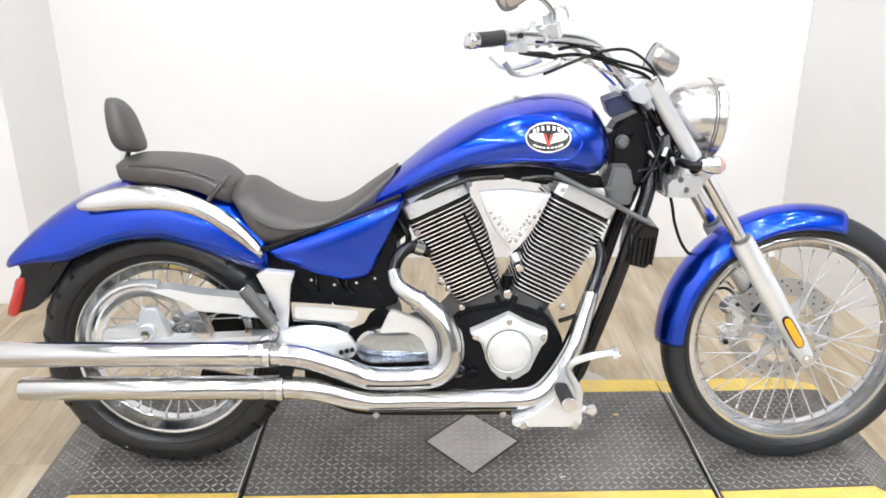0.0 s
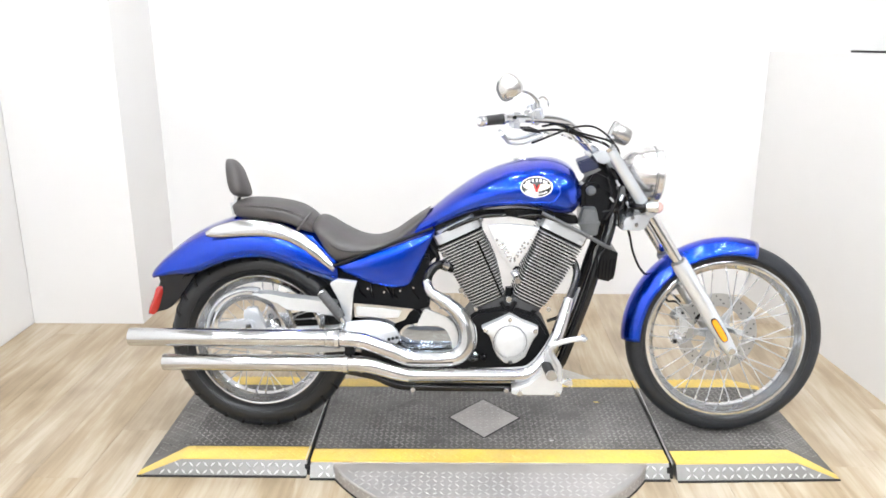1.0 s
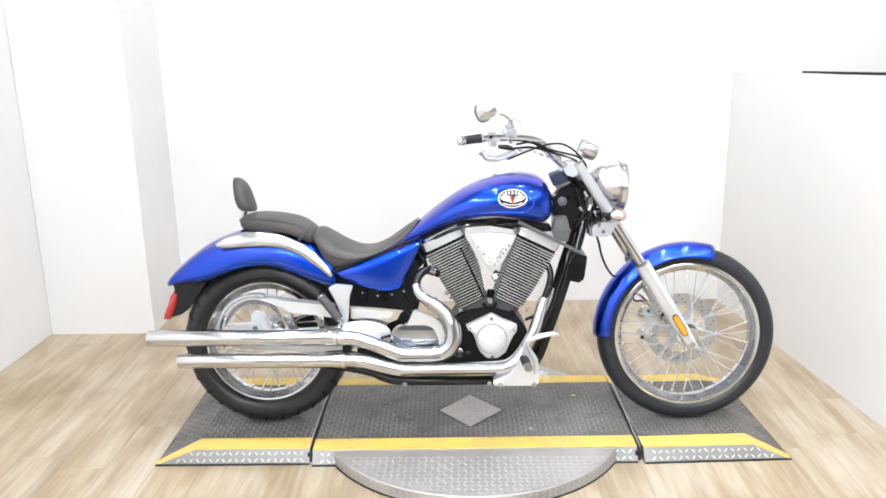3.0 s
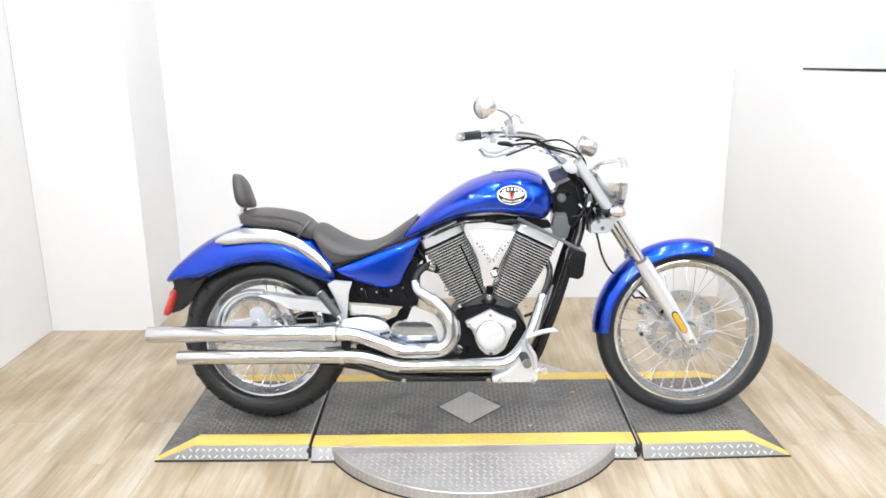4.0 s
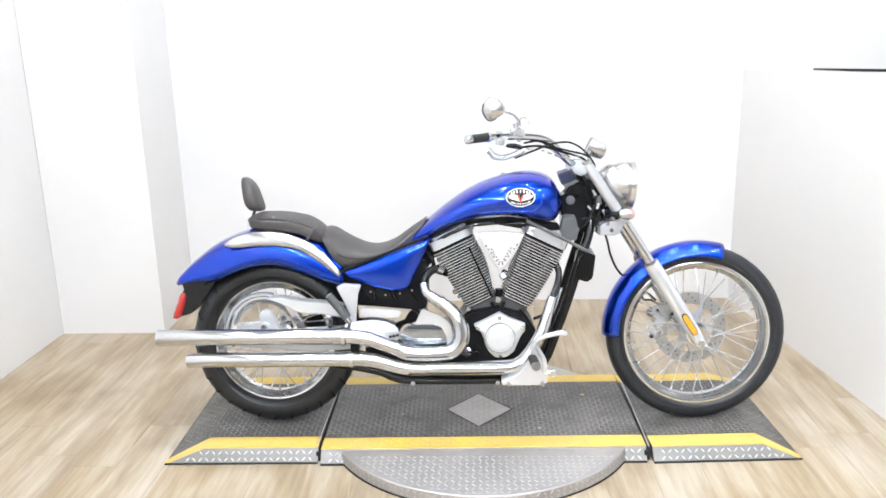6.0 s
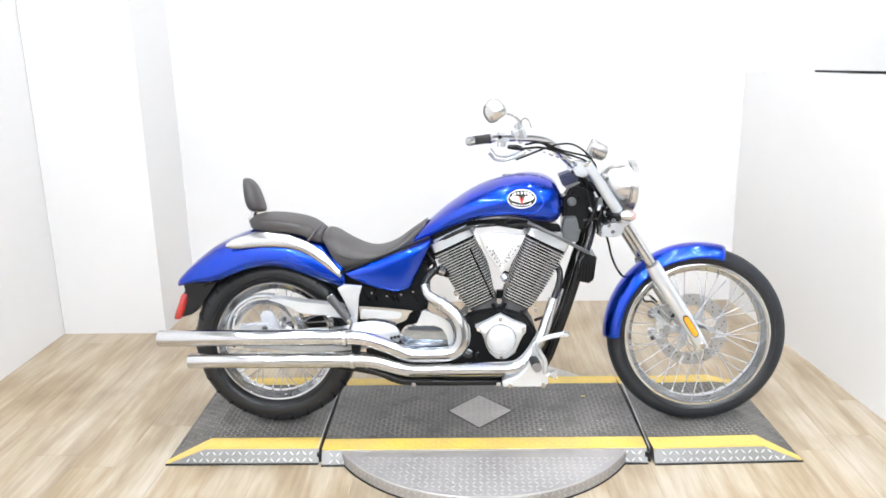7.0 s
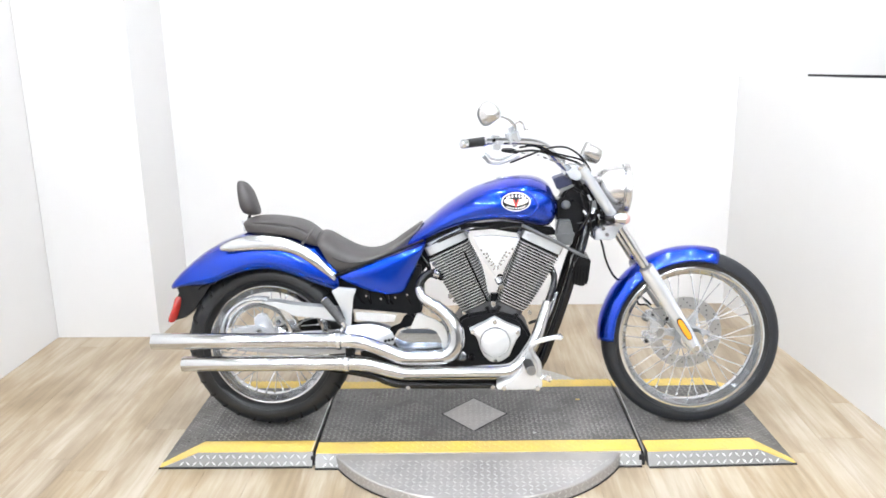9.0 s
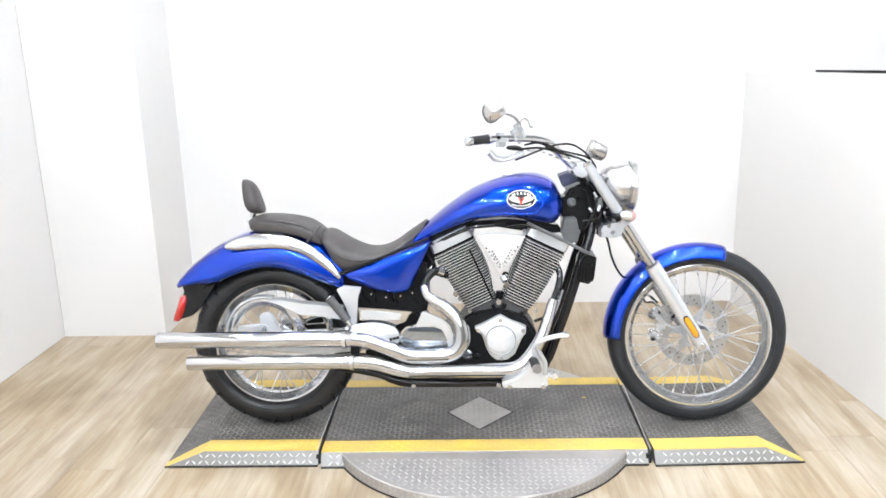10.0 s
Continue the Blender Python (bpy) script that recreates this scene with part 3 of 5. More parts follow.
prism("diamond_inset", [(x, y, TOP - 0.002) for x, y in inset], [(x, y, TOP + 0.0015) for x, y in inset], BASE, table, "bare alloy diamond-shaped inset")
ins = lambda c: abs(c.x + 0.011) / 0.118 + abs(c.y - 0.061) / 0.136 < 0.93
treads("inset_treads", tread_grid((-0.15, -0.09, TOP + 0.0015), (1, 0, 0), (0, 1, 0), 14, 14, 0.0225, ins, 0.012, 0.0014), BASE_TREAD, table)
DC, DR = (-0.004, 0.028), 0.592
turned("round_base", [(0.0001, TOP - 0.006), (DR - 0.004, TOP - 0.006), (DR, TOP - 0.010), (DR + 0.003, 0.004), (DR + 0.003, 0.001), (0.0001, 0.001)],
       (*DC, 0), (0, 0, 1), BASE, table, "round bare alloy checker-plate base", seg=96)
# black ring in place of the shadow gap below the round base
turned("shadow_gap_ring", [(DR - 0.01, 0.0002), (DR + 0.0065, 0.0002), (DR + 0.0065, 0.0045), (DR - 0.01, 0.0045)], (*DC, 0), (0, 0, 1), SLOT, table, "thin black ring standing in for the shadow gap under the base", seg=96, closed=True)
pcs = tread_grid((-0.61, -0.60, TOP - 0.006), (1, 0, 0), (0, 1, 0), 53, 54, 0.0235,
                 lambda c: (c.x - DC[0]) ** 2 + (c.y - DC[1]) ** 2 < (DR - 0.015) ** 2 and (c.y < YF - 0.05 or c.y > YB + 0.05), 0.012, 0.0010)
for k in range(150):
    a = 2 * math.pi * k / 150
    for row in range(2):
        c = Vector((DC[0] + (DR + 0.002) * math.cos(a), DC[1] + (DR + 0.002) * math.sin(a), 0.013 + 0.019 * row))
        if YF - 0.03 < c.y < YB + 0.03:
            continue
        tan, up, out = Vector((-math.sin(a), math.cos(a), 0)), Vector((0, 0, 1)), Vector((math.cos(a), math.sin(a), 0))
        d = (tan + up).normalized() if (k + row) % 2 else (tan - up).normalized()
        pcs.append((c, d * 0.011, out.cross(d) * 0.0032, out * 0.0010))
treads("base_treads", pcs, BASE_TREAD, table)

# ---------------------------------------------------------------- the motorcycle
bike = tagged(new("motorcycle"), "blue cruiser motorcycle with chrome engine and twin exhausts on a turntable", "motorcycle")
bike.location = (0, 0, TOP)
bike.rotation_euler.x = radians(-7)      # leaning on its side stand
bike_origin = Vector((0, 0, TOP))
FC, FR = Vector((0.822, 0, 0.389)), 0.339     # front wheel
RC, RR = Vector((-0.803, 0, 0.374)), 0.322    # rear wheel


def wheel(name, c, R, rim, hw, n, hub_r, hub_hw, spokes, label, fw, drop, tread):
    hub = turned(name, [(0.0001, -hub_hw - 0.02), (0.012, -hub_hw - 0.02), (0.014, -hub_hw - 0.004), (hub_r, -hub_hw), (hub_r, -hub_hw + 0.006),
                        (hub_r * 0.6, -hub_hw + 0.014), (hub_r * 0.55, 0), (hub_r * 0.6, hub_hw - 0.014), (hub_r, hub_hw - 0.006), (hub_r, hub_hw),
                        (0.014, hub_hw + 0.004), (0.012, hub_hw + 0.02), (0.0001, hub_hw + 0.02)], c, (0, 1, 0), CHROME, bike, label, 32)
    prof = []
    rc, hr = (R + rim - 0.012) / 2, (R - rim + 0.012) / 2
    for k in range(28):
        a = 2 * math.pi * k / 28
        prof.append((rc + hr * power(math.sin(a), 2 / n), hw * power(math.cos(a), 2 / n)))
    tyre = turned("tyre", prof, c, (0, 1, 0), RUBBER, hub, "black road tyre", 96, closed=True, sharp=60)
    tyre.data.materials.append(LIT_TREAD)
    for poly in tyre.data.polygons:
        d = poly.center - c
        if Vector((d.x, d.z)).length > rc + hr * tread:
            poly.material_index = 1
    for side in (-1, 1):
        turned("sidewall_ring", [(rim + 0.016, side * hw * 0.985), (rim + 0.0175, side * (hw + 0.0012)), (rim + 0.019, side * hw * 0.99)], c, (0, 1, 0), RUBBER, hub, "", 96)
    turned("rim", [(rim + 0.004, -fw), (rim + 0.006, -fw + 0.006), (rim - 0.004, -fw + 0.011), (rim - drop * 0.5, -fw * 0.6), (rim - drop + 0.006, -fw * 0.4), (rim - drop + 0.006, fw * 0.4),
                   (rim - drop * 0.5, fw * 0.6), (rim - 0.004, fw - 0.011), (rim + 0.006, fw - 0.006), (rim + 0.004, fw), (rim - 0.002, fw + 0.002), (rim - 0.009, fw), (rim - 0.011, fw - 0.005), (rim - drop * 0.72, fw * 0.62), (rim - drop * 0.78, fw * 0.5),
                   (rim - drop, fw * 0.36), (rim - drop, -fw * 0.36), (rim - drop * 0.78, -fw * 0.5), (rim - drop * 0.72, -fw * 0.62), (rim - 0.011, -fw + 0.005), (rim - 0.009, -fw), (rim - 0.002, -fw - 0.002)], c, (0, 1, 0), CHROME, hub, "polished chrome rim", 96, closed=True, sharp=50)
    for k in range(spokes):
        a = 2 * math.pi * k / spokes
        side = -1 if k % 2 else 1
        lead = radians(52) * (1 if (k // 2) % 2 else -1)
        p0 = c + Vector((math.cos(a + lead) * hub_r * 0.92, side * (hub_hw - 0.003), math.sin(a + lead) * hub_r * 0.92))
        p1 = c + Vector((math.cos(a) * (rim - drop + 0.002), side * fw * 0.12, math.sin(a) * (rim - drop + 0.002)))
        tube("spoke", [p0, p1], 0.0021, BRIGHT, hub, seg=6)
        d = (p0 - p1).normalized()
        tube("spoke_nipple", [p1, p1 + d * 0.018], 0.0036, ALLOY, hub, seg=6)
    return hub


front = wheel("front_wheel", FC, FR, 0.272, 0.046, 2.2, 0.042, 0.045, 36, "laced chrome front wheel", 0.0385, 0.026, -0.2)
rear = wheel("rear_wheel", RC, RR, 0.237, 0.064, 2.3, 0.055, 0.05, 36, "laced chrome rear wheel with a wide tyre", 0.040, 0.032, 0.42)


def tread_groove(c, R, rim, hw, n, k, count, side):
    """One dark groove running from the crown of the tyre over its shoulder."""
    rc, hr = (R + rim - 0.012) / 2, (R - rim + 0.012) / 2
    pts = []
    for i in range(5):
        f = 0.15 + 0.2 * i
        r = rc + hr * max(1 - f ** n, 0.0) ** (1 / n) - 0.0044
        ang = 2 * math.pi * (k + (0.5 if side > 0 else 0)) / count + 0.10 * f
        pts.append(c + Vector((math.cos(ang) * r, side * hw * f, math.sin(ang) * r)))
    tube("tread_groove", pts, 0.0068, SLOT, rear, seg=6, steps=2)


for k in range(30):
    for side in (-1, 1):
        tread_groove(RC, RR, 0.237, 0.064, 2.3, k, 30, side)

# front brake on the far side, calliper behind the spokes
BD = FC + Vector((0.0, 0.062, 0))
turned("brake_disc", [(0.096, -0.003), (0.143, -0.003), (0.143, 0.003), (0.096, 0.003)], BD, (0, 1, 0), STEEL, front, "drilled steel brake disc", 64, closed=True)
for k in range(6):
    ang = 2 * math.pi * k / 6
    d, t = Vector((math.cos(ang), 0, math.sin(ang))), Vector((-math.sin(ang), 0, math.cos(ang)))
    q = [BD + d * 0.03 + t * 0.02, BD + d * 0.100 + t * 0.006, BD + d * 0.100 - t * 0.006, BD + d * 0.03 - t * 0.02]
    slab("disc_carrier_arm", [(p.x, p.z) for p in q], BD.y - 0.004, BD.y + 0.004, SILVER, front, "", 0.001)
for k in range(54):
    a = 2 * math.pi * k / 54
    r = 0.108 + 0.0125 * (k % 3)
    disc("disc_hole", BD + Vector((math.cos(a) * r, -0.0038, math.sin(a) * r)), (0, 1, 0), 0.0036, 0.0076, GREYBOX, front, seg=8)
slab("brake_calliper", [(0.669, 0.480), (0.687, 0.480), (0.704, 0.456), (0.714, 0.427), (0.712, 0.395), (0.706, 0.379), (0.680, 0.385), (0.680, 0.417), (0.680, 0.443), (0.668, 0.464)], 0.030, 0.075, SILVER, bike,
     "silver front brake calliper", 0.008, 0.010)
slab("calliper_lug", [(0.651, 0.395), (0.678, 0.401), (0.710, 0.385), (0.709, 0.366), (0.687, 0.355), (0.663, 0.347), (0.651, 0.363), (0.652, 0.382)], 0.036, 0.070, ALLOY, bike, "grey mounting lug of the calliper", 0.006, 0.008)
slab("hose_joint", [(0.653, 0.459), (0.672, 0.478), (0.682, 0.453), (0.673, 0.435), (0.652, 0.443)], 0.040, 0.068, GREYBOX, bike, "dark hose joint on the calliper", 0.004, 0.006)
for k in range(5):
    turned("hub_rib", [(0.026, -0.0022), (0.045, -0.0022), (0.047, 0.0), (0.045, 0.0022), (0.026, 0.0022)], FC + Vector((0, -0.028 + 0.014 * k, 0)), (0, 1, 0), SILVER, front, "", 32, closed=True)
slab("calliper_back", [(0.676, 0.460), (0.700, 0.486), (0.732, 0.482), (0.740, 0.430), (0.738, 0.372), (0.724, 0.338), (0.700, 0.330), (0.690, 0.360)], 0.052, 0.098, STEEL, bike, "grey back half of the brake calliper", 0.006, 0.010)
tube("brake_hose", [(0.700, 0.070, 0.480), (0.672, 0.075, 0.498), (0.645, 0.070, 0.500), (0.632, 0.060, 0.520), (0.620, 0.050, 0.545)], 0.004, SATIN, bike, "black curled hose at the calliper", seg=8)
slab("calliper_bracket", [(0.730, 0.470), (0.742, 0.520), (0.762, 0.510), (0.764, 0.455), (0.750, 0.420), (0.734, 0.412)], 0.060, 0.090, SATIN, bike, "black calliper bracket on the far fork leg", 0.006, 0.010)
for x, z, r, y, m in ((0.673, 0.379, 0.010, 0.036, SILVER), (0.667, 0.361, 0.007, 0.036, SATIN), (0.669, 0.453, 0.008, 0.040, SILVER), (0.688, 0.467, 0.005, 0.030, SATIN), (0.700, 0.392, 0.005, 0.030, STEEL)):
    disc("calliper_bolt", (x, y, z), (0, -1, 0), r, 0.007, m, bike, "round bolt on the brake calliper", 14)
disc("hub_cap", FC + Vector((0, -0.062, 0)), (0, -1, 0), 0.036, 0.012, CHROME, front)

TRUE_SIZE[0] = True
# --- rear drive: pulley, guard ring, swingarm
PC = Vector((-0.810, -0.100, 0.437))
guard = turned("pulley_guard", [(0.108, 0.0), (0.108, -0.012), (0.112, -0.017), (0.124, -0.020), (0.129, -0.026), (0.136, -0.026), (0.140, -0.018), (0.140, 0.004), (0.136, 0.006)], PC, (0, 1, 0), POLISH, bike,
               "broad silver guard ring round the belt pulley", 64, closed=True, arc=(28, -205))
turned("guard_lip", [(0.137, -0.022), (0.141, -0.030), (0.147, -0.030), (0.151, -0.022), (0.151, 0.0), (0.140, 0.002)], PC, (0, 1, 0), SILVER, guard,
       "chrome outer lip", 48, closed=True, arc=(-75, -200))
pulley = turned("drive_pulley", [(0.020, -0.004), (0.036, -0.004), (0.040, 0.0), (0.040, 0.014), (0.020, 0.014)], PC + Vector((0.0, 0.025, 0)), (0, 1, 0), ALLOY, bike,
                "belt pulley hub behind its guard", 48, closed=True)
tens = disc("belt_tensioner", (-0.738, -0.085, 0.486), (0, -1, 0), 0.019, 0.012, STEEL, bike, "grey belt tensioner inside the guard", 24)
disc("tensioner_bolt", (-0.738, -0.101, 0.486), (0, -1, 0), 0.011, 0.008, CHROME, tens, seg=6)
disc("tensioner_bolt", (-0.716, -0.085, 0.470), (0, -1, 0), 0.008, 0.018, CHROME, tens, seg=8)
axle = slab("axle_plate", [(-0.921, 0.440), (-0.911, 0.466), (-0.853, 0.473), (-0.824, 0.478), (-0.827, 0.500), (-0.815, 0.521), (-0.781, 0.523), (-0.767, 0.485), (-0.750, 0.440)], -0.124, -0.098, SILVER, bike,
            "silver axle plate inside the guard", 0.004, 0.008)
disc("axle_cap", (-0.806, -0.122, 0.462), (0, -1, 0), 0.020, 0.012, SILVER, axle)
disc("axle_nut", (-0.806, -0.133, 0.462), (0, -1, 0), 0.012, 0.012, CHROME, axle, seg=6)
swing = slab("swingarm", [(-0.790, 0.576), (-0.735, 0.578), (-0.669, 0.565), (-0.610, 0.559), (-0.550, 0.552), (-0.505, 0.545), (-0.505, 0.500), (-0.553, 0.507), (-0.574, 0.513), (-0.674, 0.522), (-0.705, 0.545)],
             -0.140, -0.100, CAST, bike, "silver swingarm with an open window", 0.006, 0.006)
slab("lower_arm", [(-0.925, 0.440), (-0.860, 0.443), (-0.651, 0.450), (-0.527, 0.456), (-0.449, 0.468), (-0.42, 0.44), (-0.42, 0.38), (-0.62, 0.365), (-0.90, 0.385)], -0.135, -0.102, CAST, swing, "", 0.006, 0.012)
slab("end_post", [(-0.580, 0.515), (-0.555, 0.510), (-0.548, 0.485), (-0.552, 0.455), (-0.572, 0.455), (-0.564, 0.485)], -0.137, -0.103, CHROME, swing, "", 0.004, 0.006)
slab("window_post", [(-0.735, 0.572), (-0.700, 0.560), (-0.676, 0.520), (-0.648, 0.452), (-0.676, 0.450), (-0.698, 0.500), (-0.716, 0.535)], -0.139, -0.103, CHROME, swing, "", 0.005, 0.006)
# far arm coloured black so the near arm's window stays dark
slab("swingarm", [(-0.82, 0.42), (-0.48, 0.50), (-0.40, 0.50), (-0.40, 0.40), (-0.62, 0.38), (-0.82, 0.35)], 0.095, 0.13, SATIN, bike, "far swingarm, coloured black as dark backing for the window", 0.006, 0.012)

# --- bodywork
fender = loft("rear_fender", [(-1.138, 0.628, -1.124, 0.616, 0.095), (-1.118, 0.652, -1.098, 0.628, 0.115), (-1.07, 0.696, -1.05, 0.640, 0.126), (-0.995, 0.750, -0.97, 0.647, 0.131), (-0.92, 0.786, -0.90, 0.675, 0.134),
                              (-0.84, 0.812, -0.83, 0.697, 0.136), (-0.74, 0.822, -0.74, 0.702, 0.136), (-0.65, 0.812, -0.655, 0.675, 0.136),
                              (-0.57, 0.782, -0.580, 0.644, 0.134), (-0.50, 0.728, -0.500, 0.616, 0.130)],
              BLUE, bike, "glossy blue swept rear fender", n=3.4, seg=40, closed=False)
inner = turned("inner_fender", [(RR + 0.012, -0.085), (RR + 0.016, -0.06), (RR + 0.017, 0), (RR + 0.016, 0.06), (RR + 0.012, 0.085)], RC, (0, 1, 0), SATIN, fender,
               "black inner mudguard", 40, arc=(-12, -138))
inner.modifiers.new("thickness", "SOLIDIFY").thickness = 0.004


def strip(name, upper, lower, ys_up, ys_low, mat, parent, label):
    """A moulded trim between two lines, slightly domed."""
    up = curve_points([(x, y, z) for (x, z), y in zip(upper, ys_up)], 5)
    lo = curve_points([(x, y, z) for (x, z), y in zip(lower, ys_low)], 5)
    verts, faces = [], []
    m = 7
    for p, q in zip(up, lo):
        for k in range(m):
            f = k / (m - 1)
            c = p.lerp(q, f)
            c.y -= 0.006 + 0.006 * math.sin(math.pi * f)
            verts.append(sized(c))
    for i in range(len(up) - 1):
        for k in range(m - 1):
            faces.append((i * m + k, i * m + k + 1, (i + 1) * m + k + 1, (i + 1) * m + k))
    ob = finish(name, verts, faces, mat, parent, label)
    so = ob.modifiers.new("thickness", "SOLIDIFY")
    so.thickness, so.offset = 0.006, 1
    return ob


rail = strip("fender_trim", [(-0.924, 0.782), (-0.880, 0.808), (-0.800, 0.826), (-0.715, 0.822), (-0.635, 0.793), (-0.565, 0.742), (-0.507, 0.668)],
             [(-0.918, 0.775), (-0.880, 0.770), (-0.800, 0.776), (-0.715, 0.774), (-0.645, 0.754), (-0.575, 0.705), (-0.512, 0.655)],
             [-0.123, -0.121, -0.120, -0.121, -0.122, -0.122, -0.123], [-0.125, -0.130, -0.132, -0.132, -0.131, -0.130, -0.128], PIPE, fender, "chrome strut trim on the fender")
for x, z in ((-0.815, 0.803), (-0.655, 0.777)):
    disc("trim_bolt", (x, -0.128, z), (0, -1, 0.25), 0.011, 0.008, CHROME, fender, seg=12)

# black filler added to close the see-through gap behind the bracket
slab("dark_filler", [(-0.540, 0.600), (-0.415, 0.600), (-0.415, 0.675), (-0.520, 0.700)], -0.090, 0.090, SATIN, fender, "black filler added behind the bracket", 0.006)
# tail: black bracket and red light
tail = slab("tail_bracket", [(-1.131, 0.612), (-1.000, 0.614), (-1.024, 0.582), (-1.085, 0.505), (-1.108, 0.488), (-1.181, 0.468), (-1.160, 0.523), (-1.124, 0.585)],
            -0.050, 0.050, BLACK, bike, "black tail bracket under the fender", 0.006, 0.008)
pillow("tail_light", [(-1.138, 0.568), (-1.118, 0.568), (-1.125, 0.53), (-1.148, 0.478), (-1.168, 0.470), (-1.175, 0.485), (-1.155, 0.53)], -0.052, 0.012, -0.02, RED, tail, "red tail light lens")

# tank
tank = loft("fuel_tank", [(-0.285, 0.765, -0.283, 0.750, 0.045), (-0.255, 0.790, -0.245, 0.757, 0.072), (-0.205, 0.830, -0.19, 0.782, 0.098), (-0.11, 0.908, -0.09, 0.828, 0.130),
                          (-0.012, 0.971, 0.0, 0.854, 0.150), (0.085, 1.006, 0.09, 0.860, 0.163), (0.163, 1.018, 0.170, 0.848, 0.166),
                          (0.222, 1.011, 0.232, 0.834, 0.160), (0.264, 0.987, 0.268, 0.838, 0.143), (0.288, 0.945, 0.288, 0.870, 0.108), (0.295, 0.920, 0.295, 0.895, 0.06)],
            BLUE, bike, "glossy blue teardrop fuel tank", n=2.5, seg=44, steps=6)
EX, EZ = 0.141, 0.946
EY = -0.160


def oval(rx, rz, k=32, cx=EX, cz=EZ):
    return [(cx + rx * math.cos(2 * math.pi * i / k), cz + rz * math.sin(2 * math.pi * i / k)) for i in range(k)]


skin = BVHTree.FromPolygons([v.co.copy() for v in tank.data.vertices], [tuple(p.vertices) for p in tank.data.polygons])


def on_tank(x, z):
    """The place on the tank's near flank at x and z, and the direction out of it."""
    s = sized((x, EY, z))
    p, nrm, _, _ = skin.ray_cast(Vector((s.x, -1, s.z)), Vector((0, 1, 0)))
    return p, (nrm if nrm.y < 0 else -nrm)


def badge_part(name, outline, lift, mat, parent, label=""):
    """A flat badge layer laid on the tank's flank, bent with it."""
    TRUE_SIZE[0] = False
    ob = slab(name, [(x, z) for x, z in outline], -lift, 0.0, mat, parent, label, 0.0006)
    TRUE_SIZE[0] = True
    for v in ob.data.vertices:
        p, nrm = on_tank(v.co.x, v.co.z)
        v.co = p - nrm * (v.co.y + 0.001) * 1.0 + nrm * 0.002
    return ob


badge = badge_part("tank_badge", oval(0.050, 0.0325), 0.004, CREAM, tank, "oval tank badge with a pale winged shape")
badge_part("badge_field", oval(0.0465, 0.0290), 0.0052, BLACK, tank, "black badge field")
for side in (-1, 1):
    badge_part("badge_wing", [(EX + side * x, EZ + z) for x, z in ((0.003, 0.002), (0.012, 0.009), (0.026, 0.011), (0.043, 0.007), (0.040, 0.000), (0.030, -0.006), (0.016, -0.010), (0.004, -0.013))], 0.0062, TAN, tank, "pale wing shape")
badge_part("badge_mark", [(EX - 0.011, EZ + 0.007), (EX - 0.005, EZ + 0.007), (EX, EZ - 0.008), (EX + 0.005, EZ + 0.007), (EX + 0.011, EZ + 0.007), (EX + 0.002, EZ - 0.016), (EX - 0.002, EZ - 0.016)],
           0.0072, EMB_RED, tank, "red badge mark")
for count, spread, rad, high, up in ((7, 62, 0.0195, 0.0075, 1), (9, 58, 0.0200, 0.0040, -1)):
    for k in range(count):
        ang = radians(spread * (2 * k / (count - 1) - 1))
        cx, cz = EX + 1.75 * rad * math.sin(ang), EZ + up * rad * (0.35 + 0.65 * math.cos(ang)) + (0.001 if up > 0 else -0.0015)
        badge_part("badge_bar", [(cx - 0.0026, cz - high / 2), (cx + 0.0026, cz - high / 2), (cx + 0.0026, cz + high / 2), (cx - 0.0026, cz + high / 2)], 0.0062, CREAM, tank, "small pale bar on the badge")
scallop = [(-0.040, 0.875), (0.019, 0.884), (0.089, 0.892), (0.182, 0.894), (0.204, 0.907), (0.217, 0.936), (0.196, 0.972), (0.160, 0.987), (0.101, 0.992), (0.055, 0.986), (0.015, 0.970)]
loop = []
for x, z in [(p.x, p.z) for p in curve_points([(x, 0, z) for x, z in scallop], 6)]:
    p, nrm = on_tank(x, z)
    loop.append(p - nrm * 0.0015)
TRUE_SIZE[0] = False
tube("tank_moulding", loop, [0.0005] + [0.0045] * 8 + [0.0005], BLUE, tank, "moulded scallop lip round the badge", seg=12, steps=1)
TRUE_SIZE[0] = True
disc("fuel_cap", (0.11, 0.02, 1.004), (0, 0, 1), 0.034, 0.010, CHROME, tank, "chrome fuel cap")

# side panel
panel = [(-0.501, 0.673), (-0.440, 0.696), (-0.381, 0.718), (-0.320, 0.741), (-0.262, 0.763), (-0.180, 0.792), (-0.186, 0.770), (-0.199, 0.742), (-0.226, 0.680), (-0.252, 0.627), (-0.264, 0.611), (-0.281, 0.602),
         (-0.321, 0.598), (-0.387, 0.613), (-0.425, 0.627), (-0.457, 0.642), (-0.485, 0.656)]
pillow("side_panel", panel, -0.132, 0.018, -0.02, BLUE, bike, "glossy blue side panel below the seat", smooth_line=False, flat=True)
slab("side_panel", panel, 0.02, 0.15, BLUE, bike, "glossy blue side panel below the seat", 0.02)
tube("seat_base_strip", [(-0.507, -0.139, 0.676), (-0.440, -0.139, 0.702), (-0.381, -0.139, 0.725), (-0.320, -0.139, 0.749), (-0.262, -0.138, 0.773), (-0.185, -0.130, 0.803)], 0.0055, SATIN, bike, "black strip between seat and side panel", seg=8)

